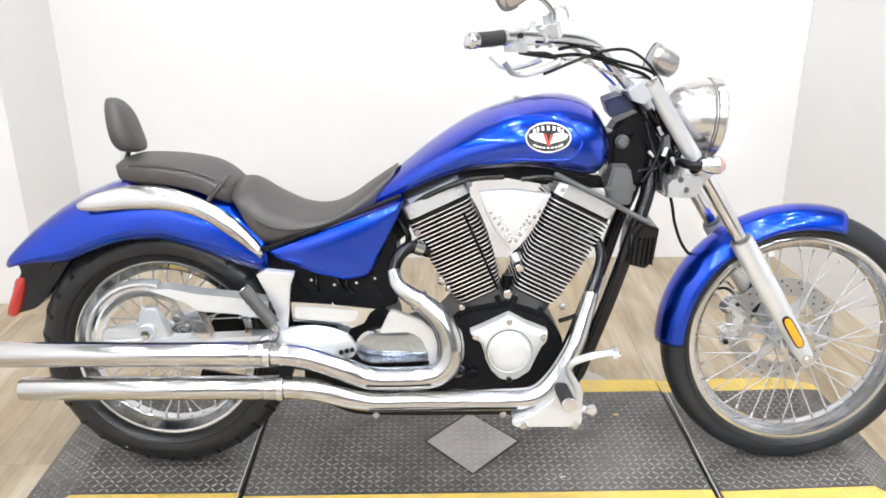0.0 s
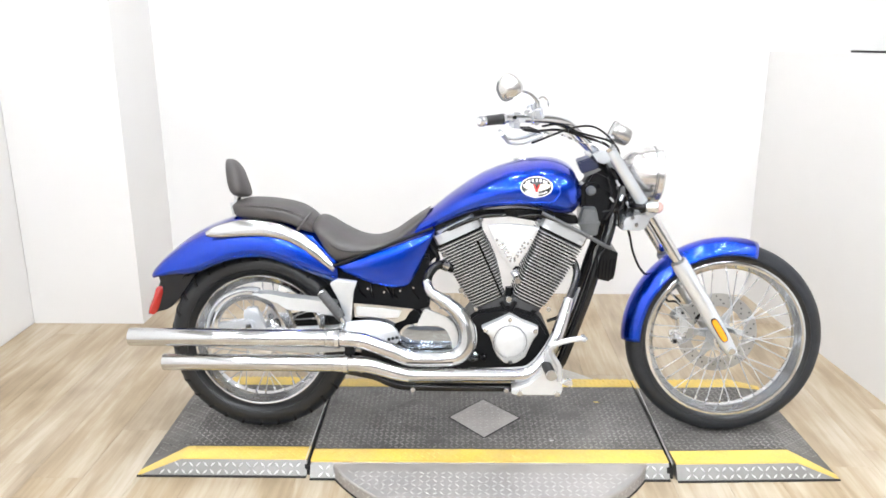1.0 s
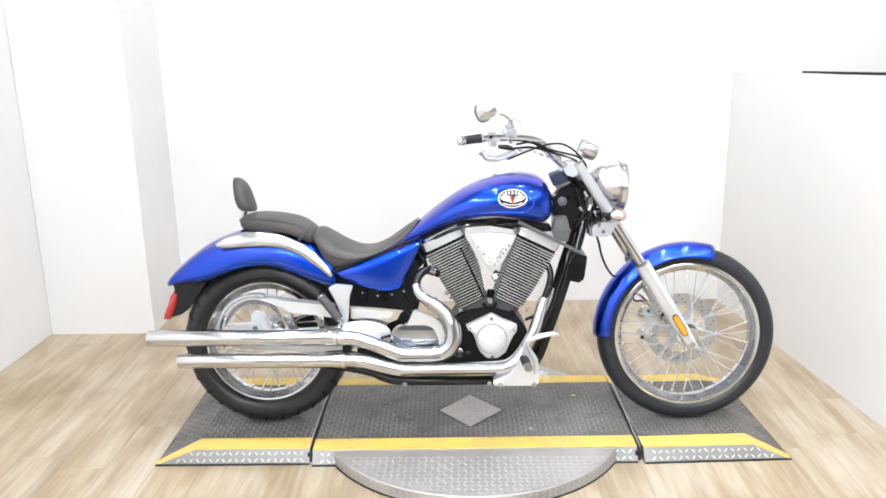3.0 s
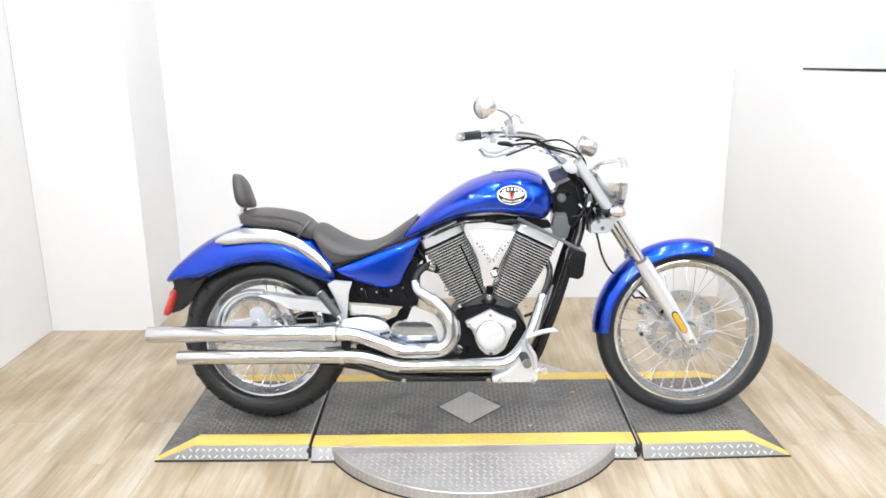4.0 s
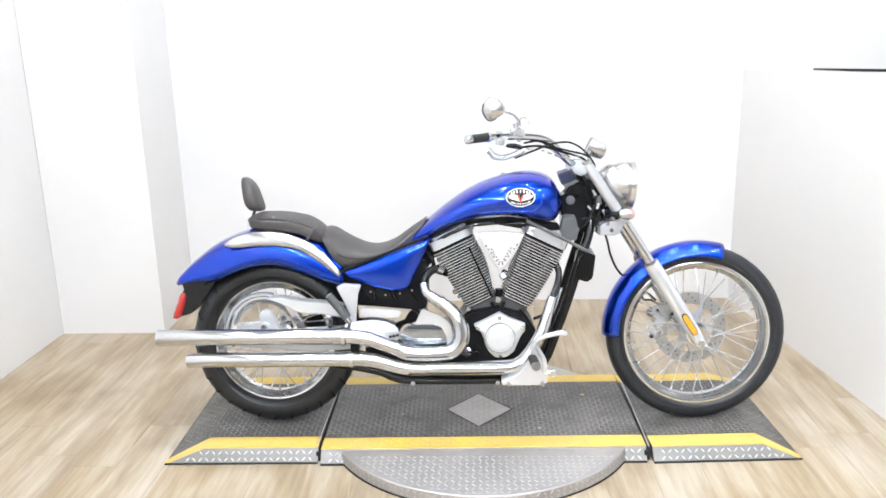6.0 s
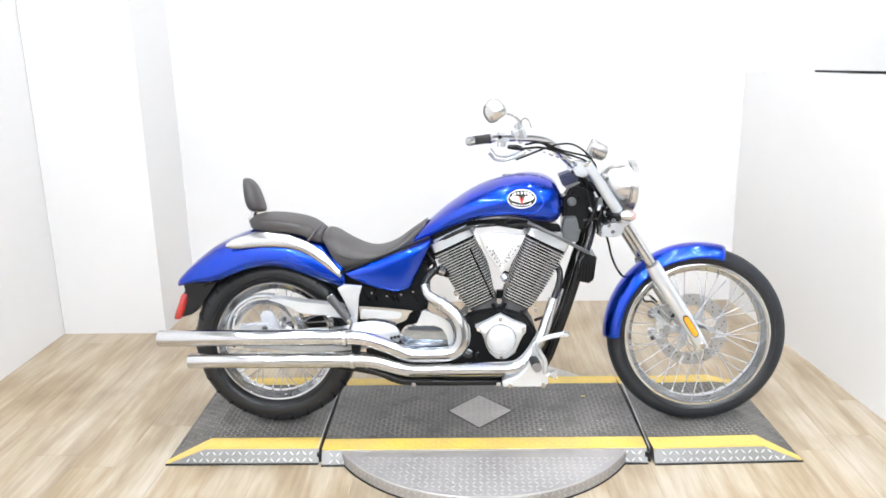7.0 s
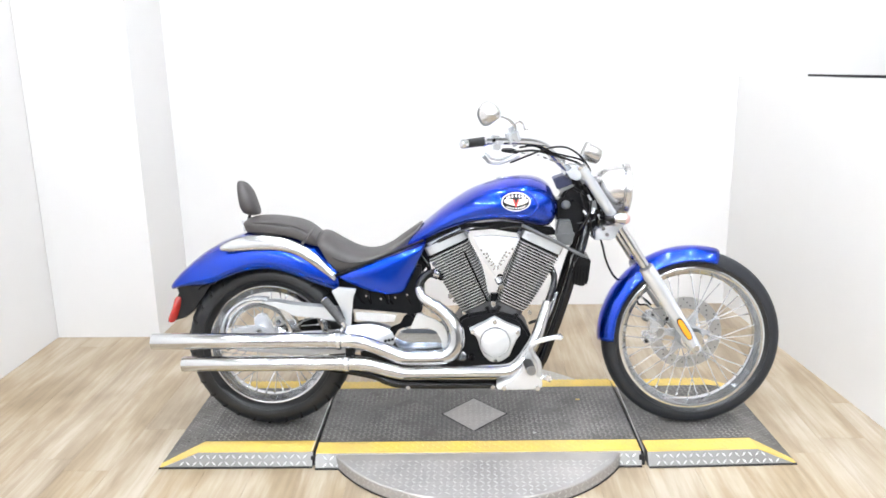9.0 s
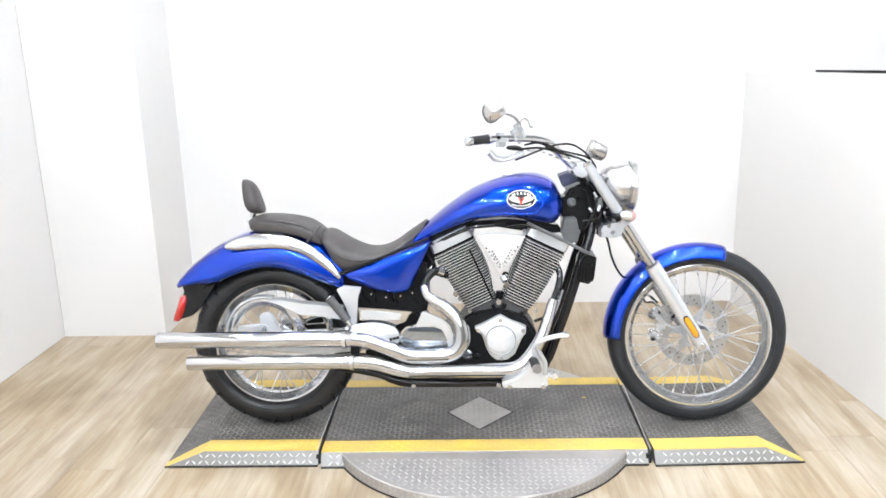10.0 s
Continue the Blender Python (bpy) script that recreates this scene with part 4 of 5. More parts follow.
# seats
loft("rider_seat", [(-0.590, 0.795, -0.558, 0.770, 0.105), (-0.575, 0.811, -0.545, 0.735, 0.128), (-0.545, 0.815, -0.530, 0.695, 0.138), (-0.487, 0.780, -0.500, 0.668, 0.140), (-0.427, 0.752, -0.445, 0.685, 0.136),
                    (-0.37, 0.747, -0.38, 0.705, 0.125), (-0.315, 0.766, -0.32, 0.728, 0.108), (-0.262, 0.803, -0.265, 0.748, 0.085), (-0.205, 0.842, -0.22, 0.785, 0.055), (-0.195, 0.846, -0.21, 0.83, 0.03)],
     LEATHER, bike, "black leather dished rider seat", n=3.0, seg=40, steps=6)
pil = loft("pillion_seat", [(-0.848, 0.862, -0.842, 0.842, 0.075), (-0.832, 0.868, -0.830, 0.828, 0.100), (-0.79, 0.877, -0.79, 0.822, 0.120), (-0.72, 0.875, -0.72, 0.818, 0.128), (-0.65, 0.862, -0.655, 0.805, 0.128),
                            (-0.61, 0.840, -0.615, 0.785, 0.122), (-0.585, 0.816, -0.58, 0.772, 0.108), (-0.577, 0.80, -0.575, 0.78, 0.08)],
           LEATHER, bike, "black leather pillion pad", n=4.6, seg=48, steps=6)
tube("seat_seam", [(-0.80, -0.117, 0.872), (-0.72, -0.124, 0.870), (-0.65, -0.124, 0.857), (-0.61, -0.116, 0.838)], 0.0018, LEATHER, pil, "stitched seam", seg=6)
tube("strap", [(-0.626, -0.122, 0.792), (-0.613, -0.129, 0.806), (-0.601, -0.127, 0.820), (-0.594, -0.112, 0.829), (-0.591, -0.06, 0.832)], 0.0055, LEATHER, pil, "grab strap across the pad", seg=10)


tube("seat_seam", [(-0.555, -0.128, 0.775), (-0.50, -0.141, 0.735), (-0.44, -0.138, 0.722), (-0.37, -0.126, 0.730), (-0.31, -0.108, 0.752)], 0.0018, GRIP, bike, "stitched seam on the rider seat", seg=6)


def pad(name, mat, parent, label):
    """The backrest: an upright rounded cushion leaning back."""
    verts, faces = [], []
    rows, seg = 14, 28
    for i in range(rows + 1):
        f = i / rows
        ang = math.pi * (f - 0.5)
        h = 0.066 * power(math.sin(ang), 0.8)
        s = max(abs(math.cos(ang)) ** 0.55, 0.02)
        c = Vector((-0.843 - 0.046 * (f - 0.5), 0, 0.943 + h))
        wy = (0.080 - 0.040 * f) * s
        for k in range(seg):
            a = 2 * math.pi * k / seg
            verts.append(sized(c) + Vector(((0.044 - 0.027 * f) * s * power(math.cos(a), 0.8), wy * power(math.sin(a), 0.7), 0)))
    for i in range(rows):
        for k in range(seg):
            faces.append((i * seg + k, i * seg + (k + 1) % seg, (i + 1) * seg + (k + 1) % seg, (i + 1) * seg + k))
    return finish(name, verts, faces, mat, parent, label)


rest = pad("backrest", LEATHER, bike, "black padded passenger backrest")
tube("backrest_post", [(-0.838, 0.0, 0.89), (-0.850, 0.0, 0.86), (-0.845, 0.0, 0.82)], 0.011, CHROME, rest, "chrome upright")
slab("backrest_bracket", [(-0.868, 0.86), (-0.845, 0.865), (-0.838, 0.825), (-0.862, 0.815)], -0.03, 0.03, CHROME, rest, "chrome bracket", 0.004)

TRUE_SIZE[0] = False
# front fender over the wheel
arc0, arc1 = 181, 74
prof = []
for k in range(25):
    a = math.pi * k / 24
    prof.append((0.300 + 0.055 * math.sin(a), -0.068 * power(math.cos(a), 0.92)))
ff = turned("front_fender", prof, FC, (0, 1, 0), BLUE, bike, "glossy blue front fender", 44, arc=(-arc1, -arc0))
ff.modifiers.new("thickness", "SOLIDIFY").thickness = 0.004

TRUE_SIZE[0] = True
# --- fork, head and controls
FD = Vector((0.815 - 0.375, 0, 0.372 - 1.055)).normalized()
for side in (-1, 1):
    y = 0.105 * side
    a = Vector((0.375, y, 1.055))
    L = (Vector((0.815, y, 0.372)) - a).length
    leg = tube("fork_cover", [a, a + FD * 0.26], [0.0195, 0.0195], BRIGHT, bike, "silver upper fork cover", seg=20)
    tube("fork_tube", [a + FD * 0.25, a + FD * 0.47], 0.018, CHROME, leg, "bright fork tube", seg=20)
    tube("dust_seal", [a + FD * 0.437, a + FD * 0.445], 0.0245, GREYBOX, leg, "", seg=20)
    tube("fork_slider", [a + FD * 0.442, a + FD * 0.47, a + FD * 0.60, a + FD * 0.72, a + FD * (L - 0.03), a + FD * (L + 0.012)], [0.028, 0.0295, 0.0285, 0.0255, 0.023, 0.018], SILVER, leg, "silver fork slider", seg=20, flat=0.8)
    disc("axle_bolt", a + FD * (L - 0.012) + Vector((0, side * 0.016, 0)), (0, side, 0), 0.012, 0.012, CHROME, leg, seg=16)
    tube("signal_clamp", [a + FD * 0.205, a + FD * 0.232], 0.0245, BLACK, leg, "black turn signal clamp", seg=20)
    disc("fork_cap", a - FD * 0.001, -FD, 0.02, 0.014, CHROME, leg, seg=20)
    if side < 0:
        q = a + FD * 0.712
        nx = Vector((-FD.z, 0, FD.x))
        for nm, lu, lv, y0, mat, lab in (("reflector_frame", 0.047, 0.0125, 0.026, SATIN, "dark reflector frame"), ("reflector", 0.043, 0.0092, 0.028, AMBER, "amber side reflector")):
            out = []
            for k in range(24):
                ang = 2 * math.pi * k / 24
                p = q + FD * (lu * power(math.cos(ang), 0.45)) + nx * (lv * power(math.sin(ang), 0.7))
                out.append((p.x, p.z))
            pillow(nm, out, y - y0, 0.004, y - 0.012, mat, leg, lab, rings=3, smooth_line=False)
tree = slab("lower_fork_clamp", [(0.424, 0.794), (0.428, 0.806), (0.426, 0.824), (0.434, 0.836), (0.462, 0.846), (0.490, 0.846), (0.516, 0.848), (0.496, 0.800), (0.478, 0.793)], -0.124, 0.124, SILVER, bike, "silver lower fork clamp", 0.003)
for x, z in ((0.452, 0.838), (0.466, 0.814)):
    disc("clamp_bolt", (x, -0.124, z), (0, -1, 0), 0.007, 0.005, CHROME, tree, "", 14)
slab("upper_fork_clamp", [(0.320, 1.045), (0.356, 1.070), (0.390, 1.062), (0.395, 1.038), (0.357, 1.012), (0.334, 1.020)], -0.118, 0.118, BRIGHT, bike, "silver upper fork clamp", 0.006, 0.006)
tube("steering_stem", [(0.335, 0, 1.02), (0.46, 0, 0.82)], 0.03, BLACK, bike, "black steering stem", seg=16)
slab("head_stock", [(0.285, 0.90), (0.335, 0.985), (0.40, 0.955), (0.45, 0.845), (0.42, 0.80), (0.33, 0.79), (0.30, 0.84)], -0.045, 0.045, SATIN, bike, "black frame head", 0.01, 0.02)
slab("neck_cover", [(0.296, 0.938), (0.338, 0.944), (0.367, 0.922), (0.393, 0.900), (0.392, 0.822), (0.352, 0.80), (0.30, 0.80)], -0.068, 0.068, BLACK, bike, "black neck cover", 0.012, 0.015)
horn = slab("horn_cover", [(0.299, 0.862), (0.340, 0.862), (0.352, 0.810), (0.346, 0.772), (0.300, 0.772), (0.287, 0.810)], -0.112, -0.06, GREYBOX, bike, "grey plastic box on the frame neck", 0.006, 0.008)
slab("box_lip", [(0.284, 0.817), (0.353, 0.819), (0.354, 0.809), (0.284, 0.807)], -0.1145, -0.1, GREYBOX, horn, "", 0.002)
ign = slab("ignition_box", [(0.277, 1.012), (0.315, 1.026), (0.348, 1.001), (0.342, 0.990), (0.293, 0.972)], -0.075, -0.01, material("navy_plastic", (0.012, 0.018, 0.06), 0.35, vary=0.2), bike, "dark ignition housing", 0.006, 0.006)
slab("ignition_ring", [(0.296, 0.974), (0.345, 0.992), (0.356, 0.985), (0.306, 0.960)], -0.070, -0.015, CHROME, ign, "chrome ring", 0.004, 0.004)
disc("neck_knob", (0.325, -0.068, 0.915), (0, -1, 0), 0.017, 0.012, GREYBOX, bike, "round plug on the frame neck", 20, 0.5)

# headlight: a bullet bucket with a flat lens
HL = (0.538, 0, 0.958)
lamp = turned("headlight", [(0.0001, -0.128), (0.03, -0.125), (0.058, -0.106), (0.078, -0.076), (0.090, -0.038), (0.095, -0.004), (0.099, -0.002), (0.100, 0.014), (0.094, 0.020)], HL, (1, 0, -0.06), BUCKET, bike,
              "chrome bullet headlight", 56)
turned("lens", [(0.0001, 0.032), (0.05, 0.029), (0.08, 0.022), (0.095, 0.015)], HL, (1, 0, -0.06), GLASS, lamp, "clear headlight lens", 40)
turned("trim_ring", [(0.0935, -0.011), (0.0960, -0.010), (0.0960, -0.0075), (0.0935, -0.0065)], HL, (1, 0, -0.06), GREYBOX, lamp, "thin dark seam behind the rim", 56, closed=True)
tube("headlight_bracket", [(0.42, 0, 0.90), (0.455, 0, 0.885), (0.50, 0, 0.885)], 0.016, CHROME, lamp, "", seg=12)
for side in (-1, 1):
    sig = turned("turn_signal", [(0.0001, -0.030), (0.012, -0.028), (0.019, -0.016), (0.021, 0.0), (0.021, 0.010)], (0.512, 0.155 * side, 0.880), (1, 0, -0.05), CHROME, bike, "chrome front turn signal", 24)
    turned("lens", [(0.021, 0.009), (0.019, 0.018), (0.012, 0.026), (0.0001, 0.029)], (0.512, 0.155 * side, 0.880), (1, 0, -0.05), ROSE, sig, "smoked turn signal lens", 24)
    tube("stalk", [(0.490, 0.155 * side, 0.878), (0.465, 0.135 * side, 0.876), (0.45, 0.10 * side, 0.875)], 0.011, BLACK, sig, seg=10)
GA = Vector((-0.917, 0, 0.399)).normalized()
gauge = turned("speedometer", [(0.0001, -0.046), (0.022, -0.045), (0.029, -0.039), (0.0325, -0.020), (0.034, 0.008), (0.0372, 0.011), (0.0372, 0.023), (0.034, 0.025)], (0.413, 0, 1.097), GA, BUCKET, bike, "chrome speedometer housing", 36)
turned("dial", [(0.0001, 0.0235), (0.0345, 0.0235)], (0.413, 0, 1.097), GA, DARKGLASS, gauge, "dark dial glass", 32)
tube("gauge_mount", [(0.405, 0, 1.03), (0.385, 0, 1.045), (0.36, 0, 1.05)], 0.012, CHROME, gauge, seg=10)

# handlebar
bar_r = 0.0135
half = [(0.36, 0.0, 1.038), (0.345, 0.055, 1.035), (0.285, 0.095, 1.098), (0.245, 0.13, 1.140), (0.205, 0.165, 1.161), (0.140, 0.215, 1.174), (0.036, 0.305, 1.186), (-0.034, 0.394, 1.190)]
bars = tube("handlebar", [(x, -y, z) for x, y, z in reversed(half[1:])] + [(x + 0.07 * y, y, z) for x, y, z in half], bar_r, CHROME, bike, "chrome swept-back handlebar", seg=14)
for side in (-1, 1):
    riser = tube("riser", [(0.352, 0.045 * side, 1.025), (0.350, 0.045 * side, 1.045)], 0.020, CHROME, bars, seg=14)
    dx = 0.024 if side > 0 else 0.0
    g0, g1 = Vector((0.019 + dx, 0.326 * side, 1.187)), Vector((-0.029 + dx, 0.389 * side, 1.190))
    tube("grip", [g0, g1], 0.0150, GRIP, bars, "black rubber grip", seg=18)
    d = (g1 - g0).normalized()
    tube("grip_end", [g1, g1 + d * 0.006, g1 + d * 0.018, g1 + d * 0.024], [0.0145, 0.0165, 0.0155, 0.009], CHROME, bars, "chrome grip end", seg=18)
    tube("grip_collar", [g0, g0 - d * 0.012], 0.018, CHROME, bars, seg=18)
    # switch housing and master cylinder
    c = Vector((0.066 + dx, 0.276 * side, 1.177))
    m = Matrix.Translation(sized(c)) @ (-d).to_track_quat("X", "Z").to_matrix().to_4x4()
    sw = part("switch_housing", box_bm(0.072, 0.046, 0.050, m, 0.018, 4), BRIGHT, bars, "chrome switch housing")
    disc("switch", c + Vector((-0.004, 0.024 * side, 0.012)), (0, side, 0), 0.006, 0.004, BLACK, sw, seg=10)
    m2 = Matrix.Translation(sized((0.126 + dx, 0.232 * side, 1.192))) @ (-d).to_track_quat("X", "Z").to_matrix().to_4x4() @ Matrix.Rotation(radians(-28), 4, "Y")
    res = part("reservoir", box_bm(0.058, 0.050, 0.072, m2, 0.020, 4), BRIGHT, bars, "chrome brake fluid reservoir")
    slab("lever_bracket", [(x + dx, z) for x, z in ((0.085, 1.150), (0.120, 1.150), (0.142, 1.142), (0.140, 1.134), (0.11, 1.138), (0.088, 1.142))], side * 0.25 - 0.008, side * 0.25 + 0.008, SATIN, bars, "black lever bracket", 0.004, 0.004)
    tube("lever", [(x + dx, y * side, z) for x, y, z in ((0.146, 0.245, 1.128), (0.110, 0.262, 1.114), (0.075, 0.285, 1.108), (0.046, 0.315, 1.116), (0.033, 0.345, 1.134), (0.022, 0.375, 1.150))],
         [0.008, 0.0065, 0.006, 0.006, 0.006, 0.0065], BRIGHT, bars, "polished lever", seg=10)
# mirror on the near bar
mir = tube("mirror_stem", [(0.132, -0.242, 1.215), (0.129, -0.246, 1.232), (0.110, -0.252, 1.254), (0.085, -0.260, 1.264), (0.060, -0.268, 1.268)], [0.008, 0.006, 0.0045, 0.004, 0.004], CHROME, bars, "chrome mirror stem", seg=10)


shield = [(0.022, 1.247), (0.011, 1.272), (0.014, 1.296), (0.030, 1.315), (0.046, 1.318), (0.068, 1.303), (0.081, 1.282), (0.080, 1.264), (0.056, 1.247), (0.036, 1.239)]
shell = pillow("mirror_shell", shield, -0.290, 0.016, -0.262, BUCKET, mir, "chrome shield-shaped mirror shell", rings=8, power_=2.2)
# dark and grey bands drawn for what the chrome shell reflects
tube("mirror_dark_band", [(x, -0.291, z) for x, z in shield[-2:] + shield[:3]], 0.0035, GREYBOX, mir, "dark band for the reflection low on the mirror", seg=8, steps=4)
tube("mirror_grey_band", [(x, -0.291, z) for x, z in shield[2:8]], 0.0040, STEEL, mir, "grey band for the reflection high on the mirror", seg=8, steps=4)
pillow("mirror_glass", [(x * 0.9 + 0.0046, z * 0.9 + 0.1279) for x, z in shield], -0.262, 0.001, -0.2605, CHROME, mir, "mirror glass", rings=2)
tube("hose_loop", [(0.129, -0.22, 1.205), (0.134, -0.22, 1.232), (0.148, -0.22, 1.243), (0.160, -0.22, 1.233), (0.166, -0.22, 1.215), (0.178, -0.22, 1.214)], 0.0032, CHROME, bars, "bright looped hose above the reservoir", seg=8)
# cables and hoses
tube("throttle_cable", [(0.118, -0.235, 1.101), (0.189, -0.18, 1.120), (0.247, -0.16, 1.138), (0.305, -0.13, 1.139), (0.348, -0.10, 1.117), (0.385, -0.08, 1.080), (0.41, -0.07, 1.03), (0.39, -0.05, 0.95)], 0.0036, BLACK, bike, "black control cable", seg=8)
tube("brake_hose", [(0.135, -0.225, 1.137), (0.206, -0.16, 1.131), (0.279, -0.13, 1.107), (0.323, -0.11, 1.091), (0.365, -0.10, 1.072), (0.41, -0.08, 1.02), (0.43, -0.06, 0.90), (0.46, -0.03, 0.80)], 0.0045, BLACK, bike, "black brake hose", seg=8)
tube("clutch_cable", [(0.150, -0.21, 1.150), (0.20, -0.17, 1.150), (0.25, -0.14, 1.125), (0.31, -0.11, 1.105), (0.37, -0.09, 1.085), (0.40, -0.08, 1.05), (0.41, -0.07, 0.95)], 0.0038, BLACK, bike, "black control cable", seg=8)
tube("brake_line", [(0.155, -0.20, 1.128), (0.21, -0.15, 1.115), (0.28, -0.12, 1.085), (0.35, -0.10, 1.070)], 0.003, ALLOY, bike, "braided steel line", seg=8)
tube("brake_hose", [(0.452, -0.02, 0.80), (0.472, -0.01, 0.74), (0.487, 0.0, 0.685), (0.525, 0.03, 0.62), (0.60, 0.09, 0.56), (0.655, 0.085, 0.525), (0.68, 0.07, 0.50)], 0.0042, BLACK, bike, "black front brake hose", seg=8)
for k, (p, q, r_) in enumerate((((0.40, -0.075, 1.00), (0.43, -0.075, 0.87), (0.36, -0.06, 0.84)), ((0.385, -0.06, 0.99), (0.44, -0.07, 0.90), (0.45, -0.05, 0.82)), ((0.44, -0.03, 0.97), (0.47, -0.06, 0.92), (0.45, -0.07, 0.86)))):
    tube("wiring_loom", [p, q, r_], 0.007, BLACK, bike, "black wiring loom", seg=8)
slab("bright_loom_bit", [(0.405, 0.93), (0.43, 0.935), (0.435, 0.90), (0.41, 0.895)], -0.085, -0.05, CHROME, bike, "small chrome clip", 0.003)

# silver bits added for bright flecks among the cables
for p, q, r_ in (((0.402, -0.086, 0.955), (0.412, -0.088, 0.935), 0.005), ((0.425, -0.086, 0.905), (0.418, -0.088, 0.885), 0.006), ((0.440, -0.080, 0.880), (0.450, -0.084, 0.862), 0.005), ((0.385, -0.082, 0.895), (0.398, -0.084, 0.882), 0.004)):
    tube("bright_fleck", [p, q], r_, SILVER, bike, "silver bit added for a bright fleck", seg=8)
tube("wiring_loom", [(0.395, -0.082, 0.985), (0.412, -0.088, 0.93), (0.400, -0.088, 0.87), (0.375, -0.080, 0.82)], 0.0045, BLACK, bike, "black wiring loom", seg=8)
tube("wiring_loom", [(0.375, -0.078, 0.965), (0.390, -0.086, 0.91), (0.412, -0.086, 0.86), (0.420, -0.080, 0.80)], 0.004, BLACK, bike, "black wiring loom", seg=8)

# --- engine
block = slab("crankcase", [(-0.10, 0.45), (-0.05, 0.51), (0.06, 0.53), (0.16, 0.50), (0.205, 0.43), (0.20, 0.33), (0.15, 0.25), (-0.14, 0.245), (-0.24, 0.30), (-0.20, 0.42)], -0.115, 0.13, SATIN, bike, "black engine crankcase", 0.012, 0.02)


def cylinder(base, top, side, label, bulge=0.0):
    """One finned cylinder leaning along base to top, with its black barrel foot and bright rocker cover."""
    base, top = sized((base[0], -0.12, base[1])), sized((top[0], -0.12, top[1]))
    base.y = top.y = 0
    u = (top - base).normalized()
    w = Vector((u.z, 0, -u.x))
    L = (top - base).length

    def plate(name, s, half, depth, thick, mat, parent, label="", shift=0.0, chamfer=0.02):
        c = base + u * (s * L) + w * shift
        m = Matrix(((w.x, 0, u.x, c.x), (w.y, 1, u.y, c.y), (w.z, 0, u.z, c.z), (0, 0, 0, 1)))
        bm = bmesh.new()
        pts = []
        h, d, r = half, depth, chamfer
        for sx, sy in ((1, 1), (-1, 1), (-1, -1), (1, -1)):
            corner = [(sx * h, sy * (d - r)), (sx * (h - r * 0.3), sy * (d - r * 0.3)), (sx * (h - r), sy * d)]
            if sx * sy < 0:
                corner.reverse()
            pts += corner
        lo = [bm.verts.new(m @ Vector((x, y, -thick / 2))) for x, y in pts]
        hi = [bm.verts.new(m @ Vector((x, y, thick / 2))) for x, y in pts]
        bm.faces.new(lo)
        bm.faces.new(hi)
        for i in range(len(pts)):
            j = (i + 1) % len(pts)
            bm.faces.new((lo[i], lo[j], hi[j], hi[i]))
        return part(name, bm, mat, parent, label, False)

    core = plate("cylinder", 0.46, 0.043, 0.088, L * 1.0, SATIN, bike, label)
    count = 23
    for i in range(count):
        f = i / (count - 1)
        outer, inn = 0.056 + 0.029 * f ** 0.55, 0.053 + 0.024 * f + bulge * math.sin(math.pi * min(f * 1.15, 1.0))
        fin = plate("fin", 0.0 + 0.97 * f, (outer + inn) / 2, 0.108 + 0.008 * f, 0.0029, SATIN, core, shift=side * (outer - inn) / 2)
        fin.data.materials.append(EDGE)
        for poly in fin.data.polygons:
            if len(poly.vertices) == 4:
                poly.material_index = 1
    # foot of the barrel
    plate("barrel_foot", -0.17, 0.053, 0.100, 0.066, CHARCOAL, core, "charcoal barrel foot")
    for k in (-0.5, 0.45):
        TRUE_SIZE[0] = False
        c = base - u * 0.042 + w * (k * 0.075) + Vector((0, -0.103, 0))
        tube("rib", [c - u * 0.02, c + u * 0.022], 0.0075, SATIN, core, seg=8)
        TRUE_SIZE[0] = True
    # head and rocker cover
    plate("cylinder_head", 1.02, 0.080, 0.112, 0.014, BLACK, core, "black head gasket band")
    hd = plate("rocker_cover", 1.10, 0.084, 0.118, 0.034, BRIGHT, core, "bright silver rocker cover", 0.0, 0.03)
    plate("rocker_top", 1.185, 0.070, 0.100, 0.014, BRIGHT, core, "bright silver rocker top", 0.0, 0.03)
    for k in (-0.062, 0.062):
        c = base + u * (L * 1.10) + w * k + Vector((0, -0.117, 0))
        TRUE_SIZE[0] = False
        disc("cover_bolt", c, (0, -1, 0), 0.006, 0.005, BRIGHT, core, seg=10)
        TRUE_SIZE[0] = True
    return core


cylinder((0.000, 0.548), (-0.097, 0.765), -1, "black finned rear engine cylinder with bright fin edges", 0.012)
cylinder((0.128, 0.547), (0.229, 0.765), 1, "black finned front engine cylinder with bright fin edges")
cover = pillow("intake_cover", [(-0.008, 0.812), (0.030, 0.816), (0.066, 0.817), (0.110, 0.812), (0.157, 0.805), (0.146, 0.778), (0.133, 0.750), (0.118, 0.720), (0.102, 0.695), (0.086, 0.676), (0.071, 0.664), (0.060, 0.677), (0.044, 0.698), (0.029, 0.719), (0.016, 0.745), (0.004, 0.772)],
               -0.130, 0.010, -0.120, CAP, bike, "silver triangular intake cover between the cylinders", smooth_line=False, flat=True)
for k in range(6):
    f = k / 5
    for x, z in ((0.020 + 0.045 * f, 0.765 - 0.070 * f), (0.130 - 0.052 * f, 0.768 - 0.072 * f), (0.040 + 0.028 * f, 0.752 - 0.048 * f), (0.108 - 0.030 * f, 0.756 - 0.052 * f)):
        turned("cover_dimple", [(0.0048, 0.0), (0.0042, 0.0016), (0.0026, 0.0028), (0.0001, 0.0033)], (x, -0.1385, z), (0, -1, 0), CHROME, cover, "", 12)
tube("push_rod", [(-0.042, -0.120, 0.757), (0.041, -0.113, 0.564)], 0.0035, BLACK, bike, "thin black rod over the rear fins", seg=8)
